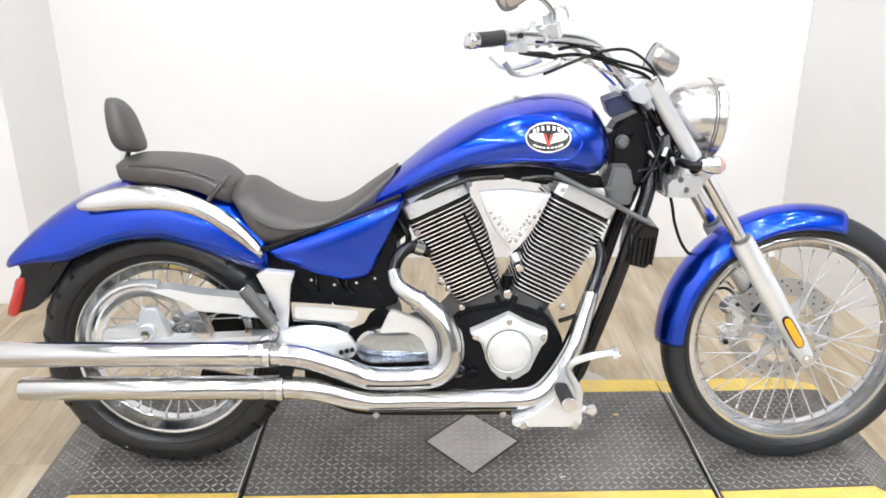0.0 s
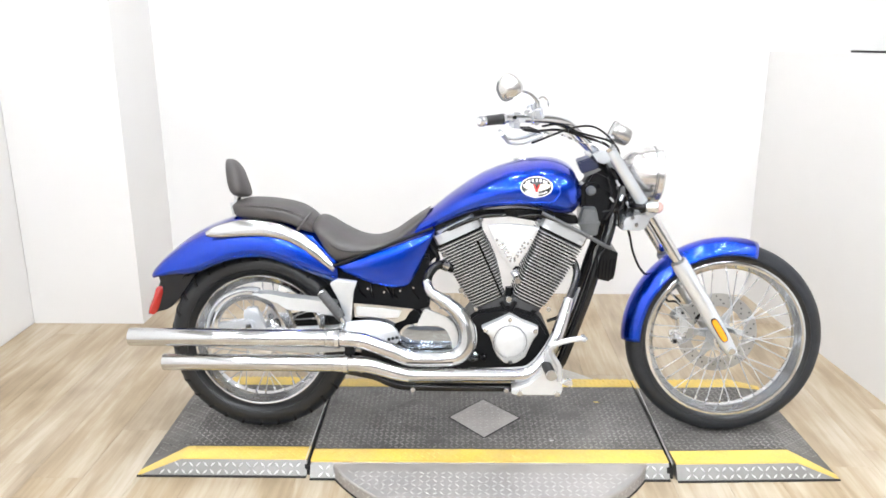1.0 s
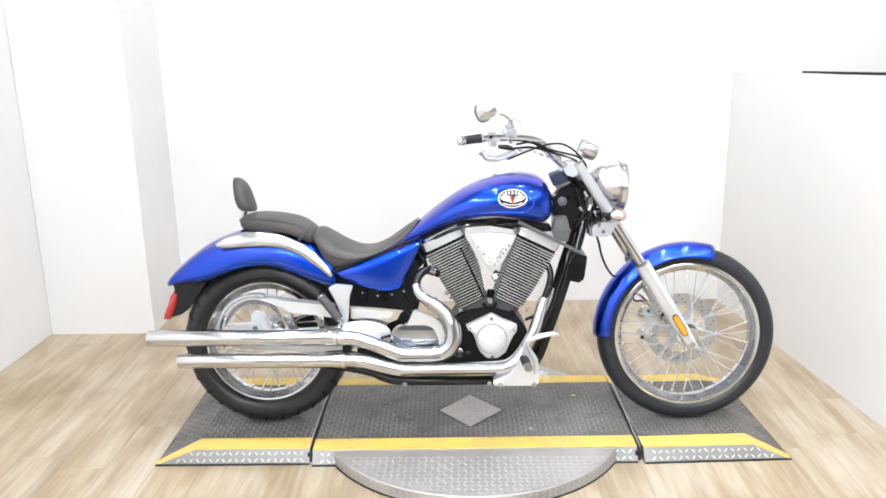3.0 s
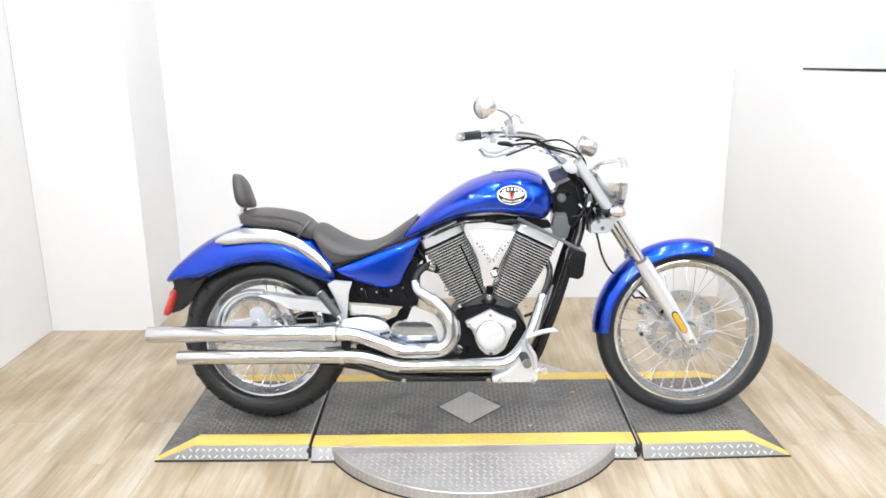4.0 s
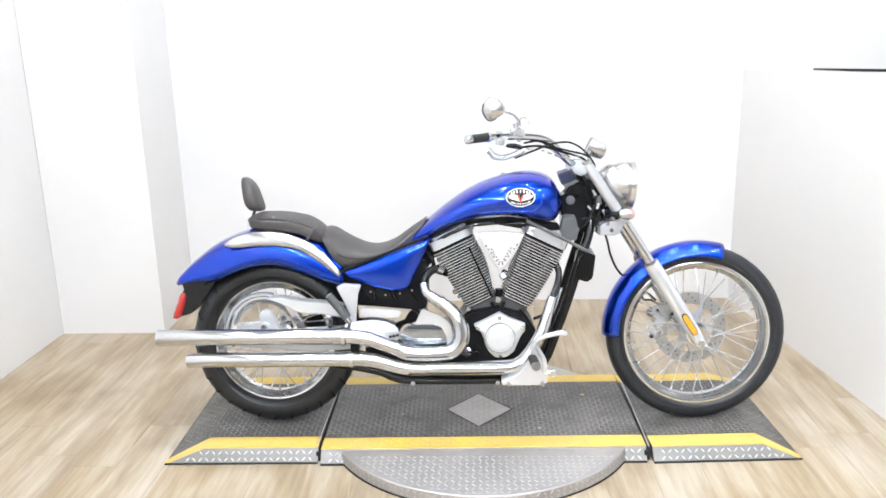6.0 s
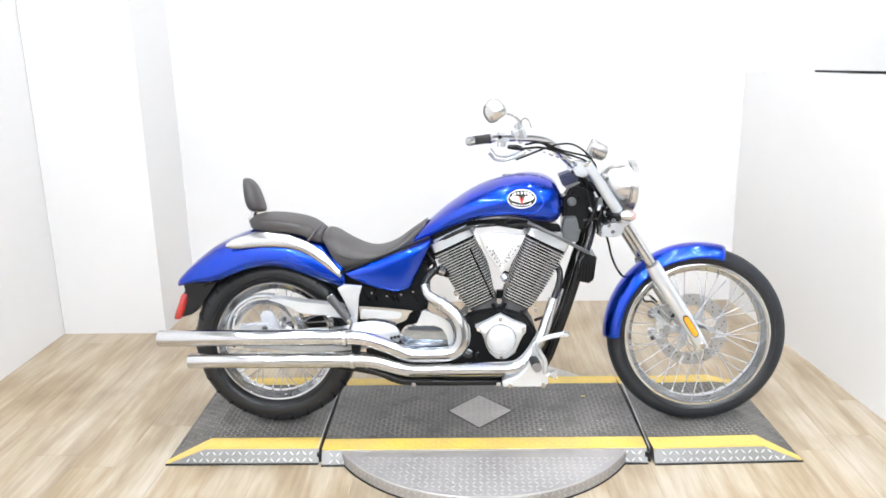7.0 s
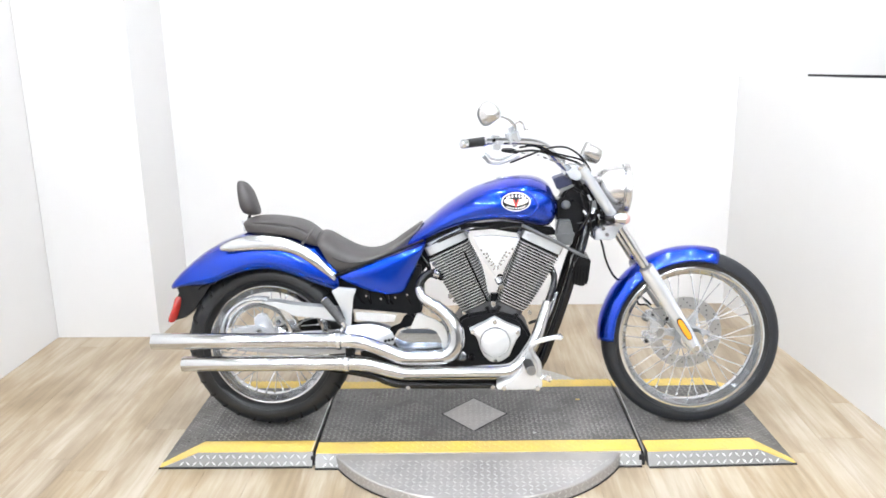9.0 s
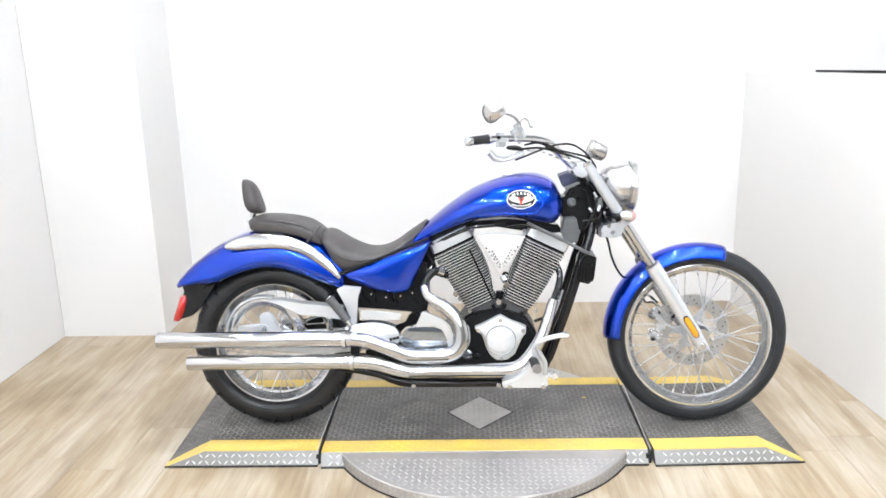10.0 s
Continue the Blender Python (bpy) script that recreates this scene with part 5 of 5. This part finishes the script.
tube("intake_stub", [(0.068, -0.05, 0.575), (0.066, -0.05, 0.53)], 0.014, SATIN, bike, "black intake stub", seg=14)
tube("fitting", [(0.078, -0.10, 0.648), (0.088, -0.11, 0.632)], 0.013, SILVER, bike, "small silver fitting in the vee", seg=14)
disc("fitting_cap", (0.092, -0.11, 0.618), (0, -1, 0), 0.011, 0.012, CHROME, bike, "small chrome cap in the vee", 14)
tube("fitting_hose", [(0.100, -0.10, 0.655), (0.084, -0.10, 0.660), (0.076, -0.09, 0.640)], 0.004, BLACK, bike, "short black hose", seg=8)
disc("vee_bolt", (0.062, -0.125, 0.560), (0, -1, 0), 0.0105, 0.016, CHROME, bike, "chrome bolt in the vee", 14)

timing = pillow("cam_cover", [(-0.026, 0.464), (-0.018, 0.450), (-0.002, 0.438), (0.008, 0.412), (0.012, 0.392), (0.026, 0.363), (0.048, 0.342), (0.069, 0.337), (0.092, 0.342), (0.120, 0.362), (0.137, 0.403), (0.148, 0.426), (0.160, 0.442),
                              (0.161, 0.464), (0.134, 0.476), (0.107, 0.487), (0.084, 0.500), (0.067, 0.509), (0.048, 0.500), (0.025, 0.488), (0.0, 0.476)], -0.137, 0.012, -0.09, CAP, bike,
                "polished five-sided cam cover", smooth_line=False, flat=True)
turned("cam_cap", [(0.0545, 0.0), (0.0545, 0.010), (0.052, 0.013), (0.050, 0.011), (0.048, 0.013), (0.040, 0.0155), (0.02, 0.0175), (0.0001, 0.018)], (0.068, -0.148, 0.420), (0, -1, 0), CAP, timing, "domed chrome cap", 48)
turned("cap_groove", [(0.0545, 0.0), (0.0562, 0.0008), (0.0562, 0.0022), (0.0545, 0.003)], (0.068, -0.150, 0.420), (0, -1, 0), SATIN, timing, "dark groove round the cap", 48, closed=True)
for x, z in ((-0.014, 0.458), (0.067, 0.496), (0.150, 0.456), (0.069, 0.347)):
    disc("cover_screw", (x, -0.146, z), (0, -1, 0), 0.008, 0.008, CHROME, timing, seg=10)
disc("oil_filter_cap", (-0.055, -0.112, 0.355), (0, -1, 0), 0.018, 0.02, CHROME, bike, "small chrome drain cap", 16)
disc("sump_plug", (-0.020, -0.112, 0.352), (0, -1, 0), 0.012, 0.03, BLACK, bike, "black plug", 12)
tube("oil_line", [(0.195, -0.09, 0.47), (0.225, -0.10, 0.485), (0.25, -0.09, 0.49)], 0.006, BLACK, bike, "black oil line", seg=8)

for x, y, z, r in ((-0.150, -0.105, 0.706, 0.011), (-0.094, -0.108, 0.585, 0.013), (-0.080, -0.112, 0.568, 0.009), (-0.046, -0.118, 0.522, 0.0095), (0.196, -0.112, 0.520, 0.010)):
    disc("engine_bolt", (x, y, z), (0, -1, 0), r * 0.75, 0.012, CHROME, bike, "silver bolt head on the engine", 12)
slab("engine_mount", [(-0.236, 0.690), (-0.205, 0.770), (-0.140, 0.805), (-0.160, 0.715), (-0.180, 0.680), (-0.222, 0.640)], -0.060, 0.060, SATIN, bike, "black engine mount behind the rear cylinder", 0.008)
tube("vent_hose", [(-0.215, -0.07, 0.745), (-0.190, -0.085, 0.720), (-0.172, -0.09, 0.690), (-0.178, -0.08, 0.655)], 0.008, BLACK, bike, "black vent hose", seg=10)
# gearbox covers behind the engine
slab("sprocket_cover", [(-0.303, 0.440), (-0.297, 0.462), (-0.279, 0.483), (-0.243, 0.491), (-0.175, 0.490), (-0.143, 0.481), (-0.122, 0.456), (-0.116, 0.408), (-0.268, 0.399), (-0.294, 0.412)], -0.178, -0.155, CHROME, bike,
     "chrome rounded gearbox cover", 0.006, 0.012)
pillow("cover_inset", [(-0.292, 0.446), (-0.276, 0.474), (-0.244, 0.483), (-0.180, 0.482), (-0.147, 0.472), (-0.130, 0.450), (-0.128, 0.424), (-0.208, 0.419), (-0.280, 0.423)], -0.1795, 0.0015, -0.17, MIRROR, bike, "polished mirror-like inset", rings=4, power_=3)
slab("side_plate", [(-0.242, 0.484), (-0.214, 0.545), (-0.183, 0.533), (-0.145, 0.518), (-0.115, 0.492), (-0.104, 0.454), (-0.110, 0.399), (-0.124, 0.393), (-0.127, 0.436), (-0.143, 0.472), (-0.173, 0.488)], -0.186, -0.172, CAST, bike, "silver bracket plate above the gearbox", 0.003, 0.010)
disc("plate_screw", (-0.182, -0.182, 0.520), (0, -1, 0), 0.008, 0.003, CHROME, bike, "chrome screw", 12)
slab("pivot_plate", [(-0.449, 0.553), (-0.363, 0.547), (-0.250, 0.534), (-0.264, 0.524), (-0.278, 0.498), (-0.313, 0.484), (-0.318, 0.470), (-0.314, 0.458), (-0.324, 0.452), (-0.346, 0.456), (-0.350, 0.468), (-0.338, 0.476), (-0.344, 0.492), (-0.446, 0.504)], -0.158, -0.146, CHROME, bike, "silver pivot plate with a hooked tab", 0.003, 0.004)
slab("pivot_panel", [(-0.440, 0.543), (-0.363, 0.538), (-0.290, 0.530), (-0.300, 0.506), (-0.345, 0.503), (-0.440, 0.512)], -0.162, -0.156, CAST, bike, "raised panel on the pivot plate", 0.002, 0.004)
pillow("exhaust_cover", [(-0.53, 0.466), (-0.486, 0.490), (-0.435, 0.501), (-0.383, 0.503), (-0.325, 0.488), (-0.300, 0.462), (-0.305, 0.430), (-0.36, 0.42), (-0.44, 0.425), (-0.52, 0.43)], -0.192, 0.018, -0.178, CAST, bike, "smooth silver cover over the exhaust joint", rings=6)
for k in range(3):
    disc("cover_screw", (-0.330 + 0.013 * k, -0.200, 0.447 + 0.003 * k), (0, -1, 0), 0.006, 0.006, SATIN, bike, "dark screw on the exhaust cover", 10)
tube("pivot_shaft", [(-0.44, -0.11, 0.505), (-0.35, -0.11, 0.500)], 0.014, BLACK, bike, "black pivot shaft", seg=12)
slab("battery_box", [(-0.46, 0.66), (-0.20, 0.70), (-0.20, 0.52), (-0.30, 0.49), (-0.48, 0.52)], -0.10, 0.10, SATIN, bike, "black battery box", 0.01, 0.01)
slab("gearbox", [(-0.44, 0.52), (-0.24, 0.52), (-0.20, 0.46), (-0.20, 0.245), (-0.44, 0.27)], -0.10, 0.11, SATIN, bike, "black gearbox", 0.01, 0.02)
wr = random.Random(7)
for k in range(5):
    x = -0.44 + 0.045 * k + wr.uniform(-0.012, 0.012)
    tube("loom_wire", [(x, -0.098, 0.62 + wr.uniform(-0.02, 0.01)), (x + wr.uniform(-0.02, 0.03), -0.108, 0.585 + wr.uniform(-0.01, 0.01)), (x + wr.uniform(0.0, 0.06), -0.098, 0.555 + wr.uniform(-0.01, 0.01))], wr.uniform(0.002, 0.0045), BLACK, bike, "black wiring", seg=6)
# chrome discs added as the tiny highlights on the dark box
for k in range(4):
    disc("bright_loom_bit", (-0.40 + 0.05 * k + wr.uniform(-0.01, 0.01), -0.100, 0.575 + wr.uniform(-0.012, 0.02)), (0, -1, 0), 0.004, 0.006, CHROME, bike, "small chrome disc added for a tiny highlight", 8)

# --- exhausts
tube("rear_header_pipe", [(-0.206, -0.16, 0.628), (-0.196, -0.18, 0.605), (-0.170, -0.195, 0.588), (-0.135, -0.20, 0.566), (-0.102, -0.207, 0.538), (-0.080, -0.212, 0.503), (-0.072, -0.216, 0.462),
                          (-0.080, -0.22, 0.426), (-0.104, -0.223, 0.402), (-0.140, -0.225, 0.393), (-0.19, -0.227, 0.392), (-0.265, -0.23, 0.396), (-0.325, -0.238, 0.424), (-0.40, -0.245, 0.455), (-0.45, -0.25, 0.466), (-0.50, -0.25, 0.468)],
     [0.0165, 0.018, 0.0205, 0.0235, 0.0265, 0.029, 0.0305, 0.030, 0.029, 0.0285, 0.028, 0.028, 0.0275, 0.027, 0.027, 0.027], PIPE, bike, "chrome rear exhaust header", seg=24)
tube("header_inlet", [(-0.125, -0.10, 0.655), (-0.150, -0.115, 0.672), (-0.175, -0.13, 0.674), (-0.196, -0.145, 0.656), (-0.205, -0.155, 0.630), (-0.200, -0.17, 0.610)], 0.0155, BLACK, bike, "black curved pipe at the rear cylinder", seg=18)
tube("inlet_collar", [(-0.158, -0.118, 0.676), (-0.138, -0.112, 0.666)], 0.0185, CHROME, bike, "chrome collar on the black pipe", seg=18)
tube("front_header_pipe", [(0.256, -0.165, 0.578), (0.238, -0.18, 0.520), (0.212, -0.20, 0.450), (0.170, -0.215, 0.382), (0.132, -0.222, 0.347), (0.09, -0.225, 0.338), (0.0, -0.225, 0.336),
                           (-0.15, -0.225, 0.336), (-0.25, -0.228, 0.336), (-0.31, -0.235, 0.349), (-0.38, -0.245, 0.374), (-0.43, -0.25, 0.383), (-0.48, -0.25, 0.384)],
     [0.0175, 0.0205, 0.0225, 0.0250, 0.0265, 0.0265, 0.026, 0.026, 0.026, 0.0265, 0.0265, 0.0265, 0.026], PIPE, bike, "chrome front exhaust header", seg=24)
tube("header_inlet", [(0.236, -0.06, 0.703), (0.266, -0.08, 0.690), (0.284, -0.10, 0.655), (0.277, -0.125, 0.615), (0.256, -0.155, 0.570)], 0.012, BLACK, bike, "black curved pipe at the front cylinder", seg=18)
tube("inlet_collar", [(0.262, -0.078, 0.692), (0.272, -0.086, 0.682)], 0.0135, CHROME, bike, "chrome collar on the black pipe", seg=18)
tube("shield_seam", [(-0.27, -0.2575, 0.390), (-0.19, -0.2540, 0.3885), (-0.12, -0.2525, 0.390)], 0.0022, SATIN, bike, "thin dark heat shield seam", seg=6)
tube("shield_seam", [(-0.265, -0.2545, 0.3265), (-0.10, -0.2505, 0.3265), (0.08, -0.2500, 0.328)], 0.0018, SATIN, bike, "thin dark heat shield seam", seg=6)
tube("header_brace", [(0.292, -0.12, 0.60), (0.265, -0.13, 0.52), (0.212, -0.14, 0.41)], 0.007, CHROME, bike, "thin chrome stay", seg=10)
for p, q in (((-0.150, -0.198, 0.576), (-0.143, -0.1985, 0.571)), ((-0.425, -0.248, 0.461), (-0.418, -0.247, 0.459)), ((-0.415, -0.247, 0.379), (-0.408, -0.247, 0.377))):
    tube("pipe_clamp", [p, q], 0.0275, CHROME, bike, "narrow chrome pipe clamp", seg=20)


def muffler(x0, x1, z, r, label):
    m = turned("muffler", [(r - 0.012, 0.03), (r - 0.006, 0.0), (r - 0.001, 0.0), (r, 0.004), (r, x1 - x0 - 0.06), (r - 0.001, x1 - x0 - 0.058), (r - 0.001, x1 - x0 - 0.050), (r + 0.001, x1 - x0 - 0.048), (r + 0.001, x1 - x0 - 0.012), (r - 0.004, x1 - x0)],
               (x0, -0.25, z), (1, 0, 0), PIPE, bike, label, 48)
    turned("bore", [(r - 0.010, 0.012), (r - 0.010, 0.10), (0.0001, 0.10)], (x0, -0.25, z), (1, 0, 0), SLOT, m, "dark muffler bore", 24)
    turned("clamp", [(r + 0.001, x1 - x0 - 0.02), (r + 0.004, x1 - x0 - 0.018), (r + 0.004, x1 - x0 - 0.004), (r + 0.001, x1 - x0 - 0.002)], (x0, -0.25, z), (1, 0, 0), CHROME, m, "", 32)
    return m


muffler(-1.163, -0.470, 0.469, 0.0295, "long straight chrome upper muffler")
muffler(-1.062, -0.450, 0.384, 0.0275, "long straight chrome lower muffler")
slab("muffler_bracket", [(-0.47, 0.44), (-0.44, 0.44), (-0.44, 0.41), (-0.47, 0.41)], -0.25, -0.20, SATIN, bike, "black muffler bracket", 0.003)

# --- frame and footrests
for y in (-0.085, 0.085):
    tube("frame_tube", [(0.405, y * 0.5, 0.86), (0.392, y * 0.8, 0.785), (0.362, y, 0.69), (0.318, y, 0.535), (0.262, y, 0.365), (0.245, y, 0.320)], 0.0185, BLACK, bike, "black frame downtube", seg=14)
    tube("frame_rail", [(0.250, y, 0.335), (0.215, y, 0.265), (0.15, y, 0.235), (0.0, y, 0.230), (-0.27, y, 0.232), (-0.34, y, 0.245), (-0.42, y, 0.275), (-0.70, y, 0.325)], 0.0175, BLACK, bike, "black lower frame rail", seg=12)
for x in (-0.262, 0.060):
    disc("rail_bolt", (x, -0.100, 0.226), (0, -1, 0), 0.009, 0.012, CHROME, bike, "chrome rail bolt", 12)
slab("regulator", [(0.352, 0.705), (0.372, 0.735), (0.412, 0.722), (0.404, 0.640), (0.386, 0.622), (0.345, 0.632)], -0.135, -0.02, BLACK, bike, "black finned regulator", 0.006, 0.006)
for k in range(5):
    x = 0.355 + 0.011 * k
    slab("regulator_fin", [(x, 0.70), (x + 0.004, 0.70), (x + 0.000, 0.635), (x - 0.004, 0.635)], -0.142, -0.13, BLACK, bike, "regulator cooling fin", 0)
tube("choke_rod", [(0.165, -0.12, 0.852), (0.27, -0.135, 0.800), (0.385, -0.125, 0.735)], 0.0062, GREYBOX, bike, "dark grey rod below the tank", seg=10)
slab("tank_underside", [(-0.20, 0.78), (-0.06, 0.845), (0.10, 0.855), (0.28, 0.83), (0.30, 0.80), (0.20, 0.80), (0.06, 0.825), (-0.06, 0.815), (-0.18, 0.755)], -0.07, 0.07, BLACK, bike, "black frame spine under the tank", 0.008)
tube("fuel_line", [(-0.17, -0.10, 0.76), (-0.12, -0.115, 0.80), (-0.03, -0.12, 0.838), (0.05, -0.12, 0.845)], 0.007, BLACK, bike, "black fuel line", seg=8)
tube("fuel_line", [(0.09, -0.115, 0.838), (0.16, -0.115, 0.842), (0.24, -0.115, 0.815)], 0.007, BLACK, bike, "black fuel line", seg=8)
for x, z in ((-0.03, 0.828), (0.155, 0.825)):
    disc("head_bolt", (x, -0.118, z), (0, -1, 0), 0.0075, 0.012, CHROME, bike, "chrome bolt", 12)

peg = slab("front_footrest_bracket", [(0.066, 0.304), (0.072, 0.284), (0.225, 0.284), (0.234, 0.300), (0.228, 0.35), (0.212, 0.408), (0.190, 0.440), (0.178, 0.435), (0.160, 0.361), (0.119, 0.322)], -0.262, -0.215, CAST, bike,
           "silver front footrest bracket", 0.008, 0.012)
tube("footpeg", [(0.180, -0.25, 0.383), (0.186, -0.335, 0.388)], 0.0165, GRIP, peg, "black rubber footpeg", seg=18)
disc("peg_end", (0.186, -0.335, 0.388), (0.07, -1, 0.07), 0.017, 0.008, CHROME, peg, "chrome footpeg end", 20)
for x, z in ((0.095, 0.293), (0.215, 0.292)):
    disc("bracket_bolt", (x, -0.262, z), (0, -1, 0), 0.009, 0.006, CHROME, peg, seg=12)
pedal = tube("brake_pedal", [(0.222, -0.26, 0.335), (0.218, -0.27, 0.385), (0.192, -0.28, 0.435), (0.196, -0.30, 0.470), (0.235, -0.305, 0.488), (0.285, -0.31, 0.500)], [0.010, 0.009, 0.008, 0.0085, 0.009, 0.009], SILVER, bike, "polished brake pedal", seg=12)
box("pedal_pad", (0.272, -0.335, 0.492), (0.296, -0.29, 0.508), SILVER, pedal, "", 0.006)
tube("pedal_link", [(0.222, -0.255, 0.335), (0.262, -0.255, 0.318)], 0.009, ALLOY, pedal, seg=10)
disc("pedal_nut", (0.252, -0.255, 0.33), (0, -1, 0), 0.012, 0.014, ALLOY, pedal, seg=8)

rp = slab("passenger_peg_bracket", [(-0.520, 0.628), (-0.497, 0.640), (-0.431, 0.633), (-0.443, 0.601), (-0.456, 0.494), (-0.473, 0.480), (-0.494, 0.492), (-0.480, 0.530), (-0.495, 0.575)], -0.180, -0.160, CAST, bike,
          "silver passenger footrest bracket", 0.005, 0.005)
tube("passenger_peg", [(-0.543, -0.205, 0.604), (-0.478, -0.222, 0.526)], 0.0155, PEG, rp, "black ribbed passenger footpeg folded up", seg=18)
for k in range(6):
    f = (k + 0.6) / 6.2
    c = Vector((-0.543, -0.205, 0.604)).lerp(Vector((-0.478, -0.222, 0.526)), f)
    d = Vector((0.078, -0.02, -0.077)).normalized()
    tube("peg_rib", [c - d * 0.003, c + d * 0.003], 0.0168, PEG, rp, seg=16)
disc("peg_end", (-0.543, -0.205, 0.604), (-0.65, 0.1, 0.75), 0.014, 0.005, CHROME, rp, "bright end of the footpeg", 16)
tube("peg_hinge", [(-0.486, -0.222, 0.530), (-0.476, -0.215, 0.505), (-0.492, -0.215, 0.475)], 0.011, CHROME, rp, "chrome hinge", seg=10)

# lean everything built in world places under the bike's base
for o in bike.children:
    o.matrix_parent_inverse = Matrix.Translation(-bike_origin)

TRUE_SIZE[0] = False
chips = random.Random(11)
for cx, cy, r in ((0.42, 0.195, 0.011), (-0.32, 0.02, 0.007), (0.22, -0.10, 0.007)):
    k = 9
    ring = [(cx + r * (0.55 + 0.6 * chips.random()) * math.cos(2 * math.pi * i / k), cy + 0.55 * r * (0.55 + 0.6 * chips.random()) * math.sin(2 * math.pi * i / k)) for i in range(k)]
    prism("paint_chip", [(x, y, TOP - 0.001) for x, y in ring], [(x, y, TOP + 0.0008) for x, y in ring], YELLOW if r > 0.0095 else PLATE_TREAD, table, "small worn paint chip")
# ---------------------------------------------------------------- floor planks
rng = random.Random(4)
PW, PL = 0.178, 1.22
plank_meshes = []


def plank_mesh(w, l):
    g = 0.0002
    v = [(0 + g, g, -0.0012), (w - g, g, -0.0012), (w - g, l - g, -0.0012), (g, l - g, -0.0012),
         (g + 0.0005, g + 0.0005, 0), (w - g - 0.0005, g + 0.0005, 0), (w - g - 0.0005, l - g - 0.0005, 0), (g + 0.0005, l - g - 0.0005, 0)]
    me = bpy.data.meshes.new("plank")
    me.from_pydata(v, [], [(4, 5, 6, 7), (0, 1, 5, 4), (1, 2, 6, 5), (2, 3, 7, 6), (3, 0, 4, 7)])
    me.materials.append(PLANK)
    return me


full = plank_mesh(PW, PL)
cols = int((2.6 - LX) / PW) + 1
for i in range(cols):
    x = LX + 0.001 + i * PW
    y = -4.2
    while y < BY - 0.02:
        l = min(PL if y > -4.2 else PL * (0.15 + 0.8 * rng.random()), BY - y)
        ob = new("plank", full if l == PL else plank_mesh(PW, l))
        ob.parent = floor
        ob.location = (x, y, 0)
        y += l
verts, faces = [], []
for x0, x1, y0, y1 in ((LX, 2.65, FRONT, -4.2), (2.65, 6.0, FRONT, BY)):
    nx, ny = max(1, int((x1 - x0) / PW)), max(1, int((y1 - y0) / PL))
    for i in range(nx):
        for j in range(ny):
            k = len(verts)
            a, b = x0 + (x1 - x0) / nx * i + 0.001, x0 + (x1 - x0) / nx * (i + 1) - 0.001
            c, d = y0 + (y1 - y0) / ny * j + 0.001, y0 + (y1 - y0) / ny * (j + 1) - 0.001
            verts += [(a, c, -0.001), (b, c, -0.001), (b, d, -0.001), (a, d, -0.001)]
            faces.append((k, k + 1, k + 2, k + 3))
tagged(finish("far_planks", verts, faces, PLANK, floor, "light oak vinyl planks", smooth=False), kind="stuff")
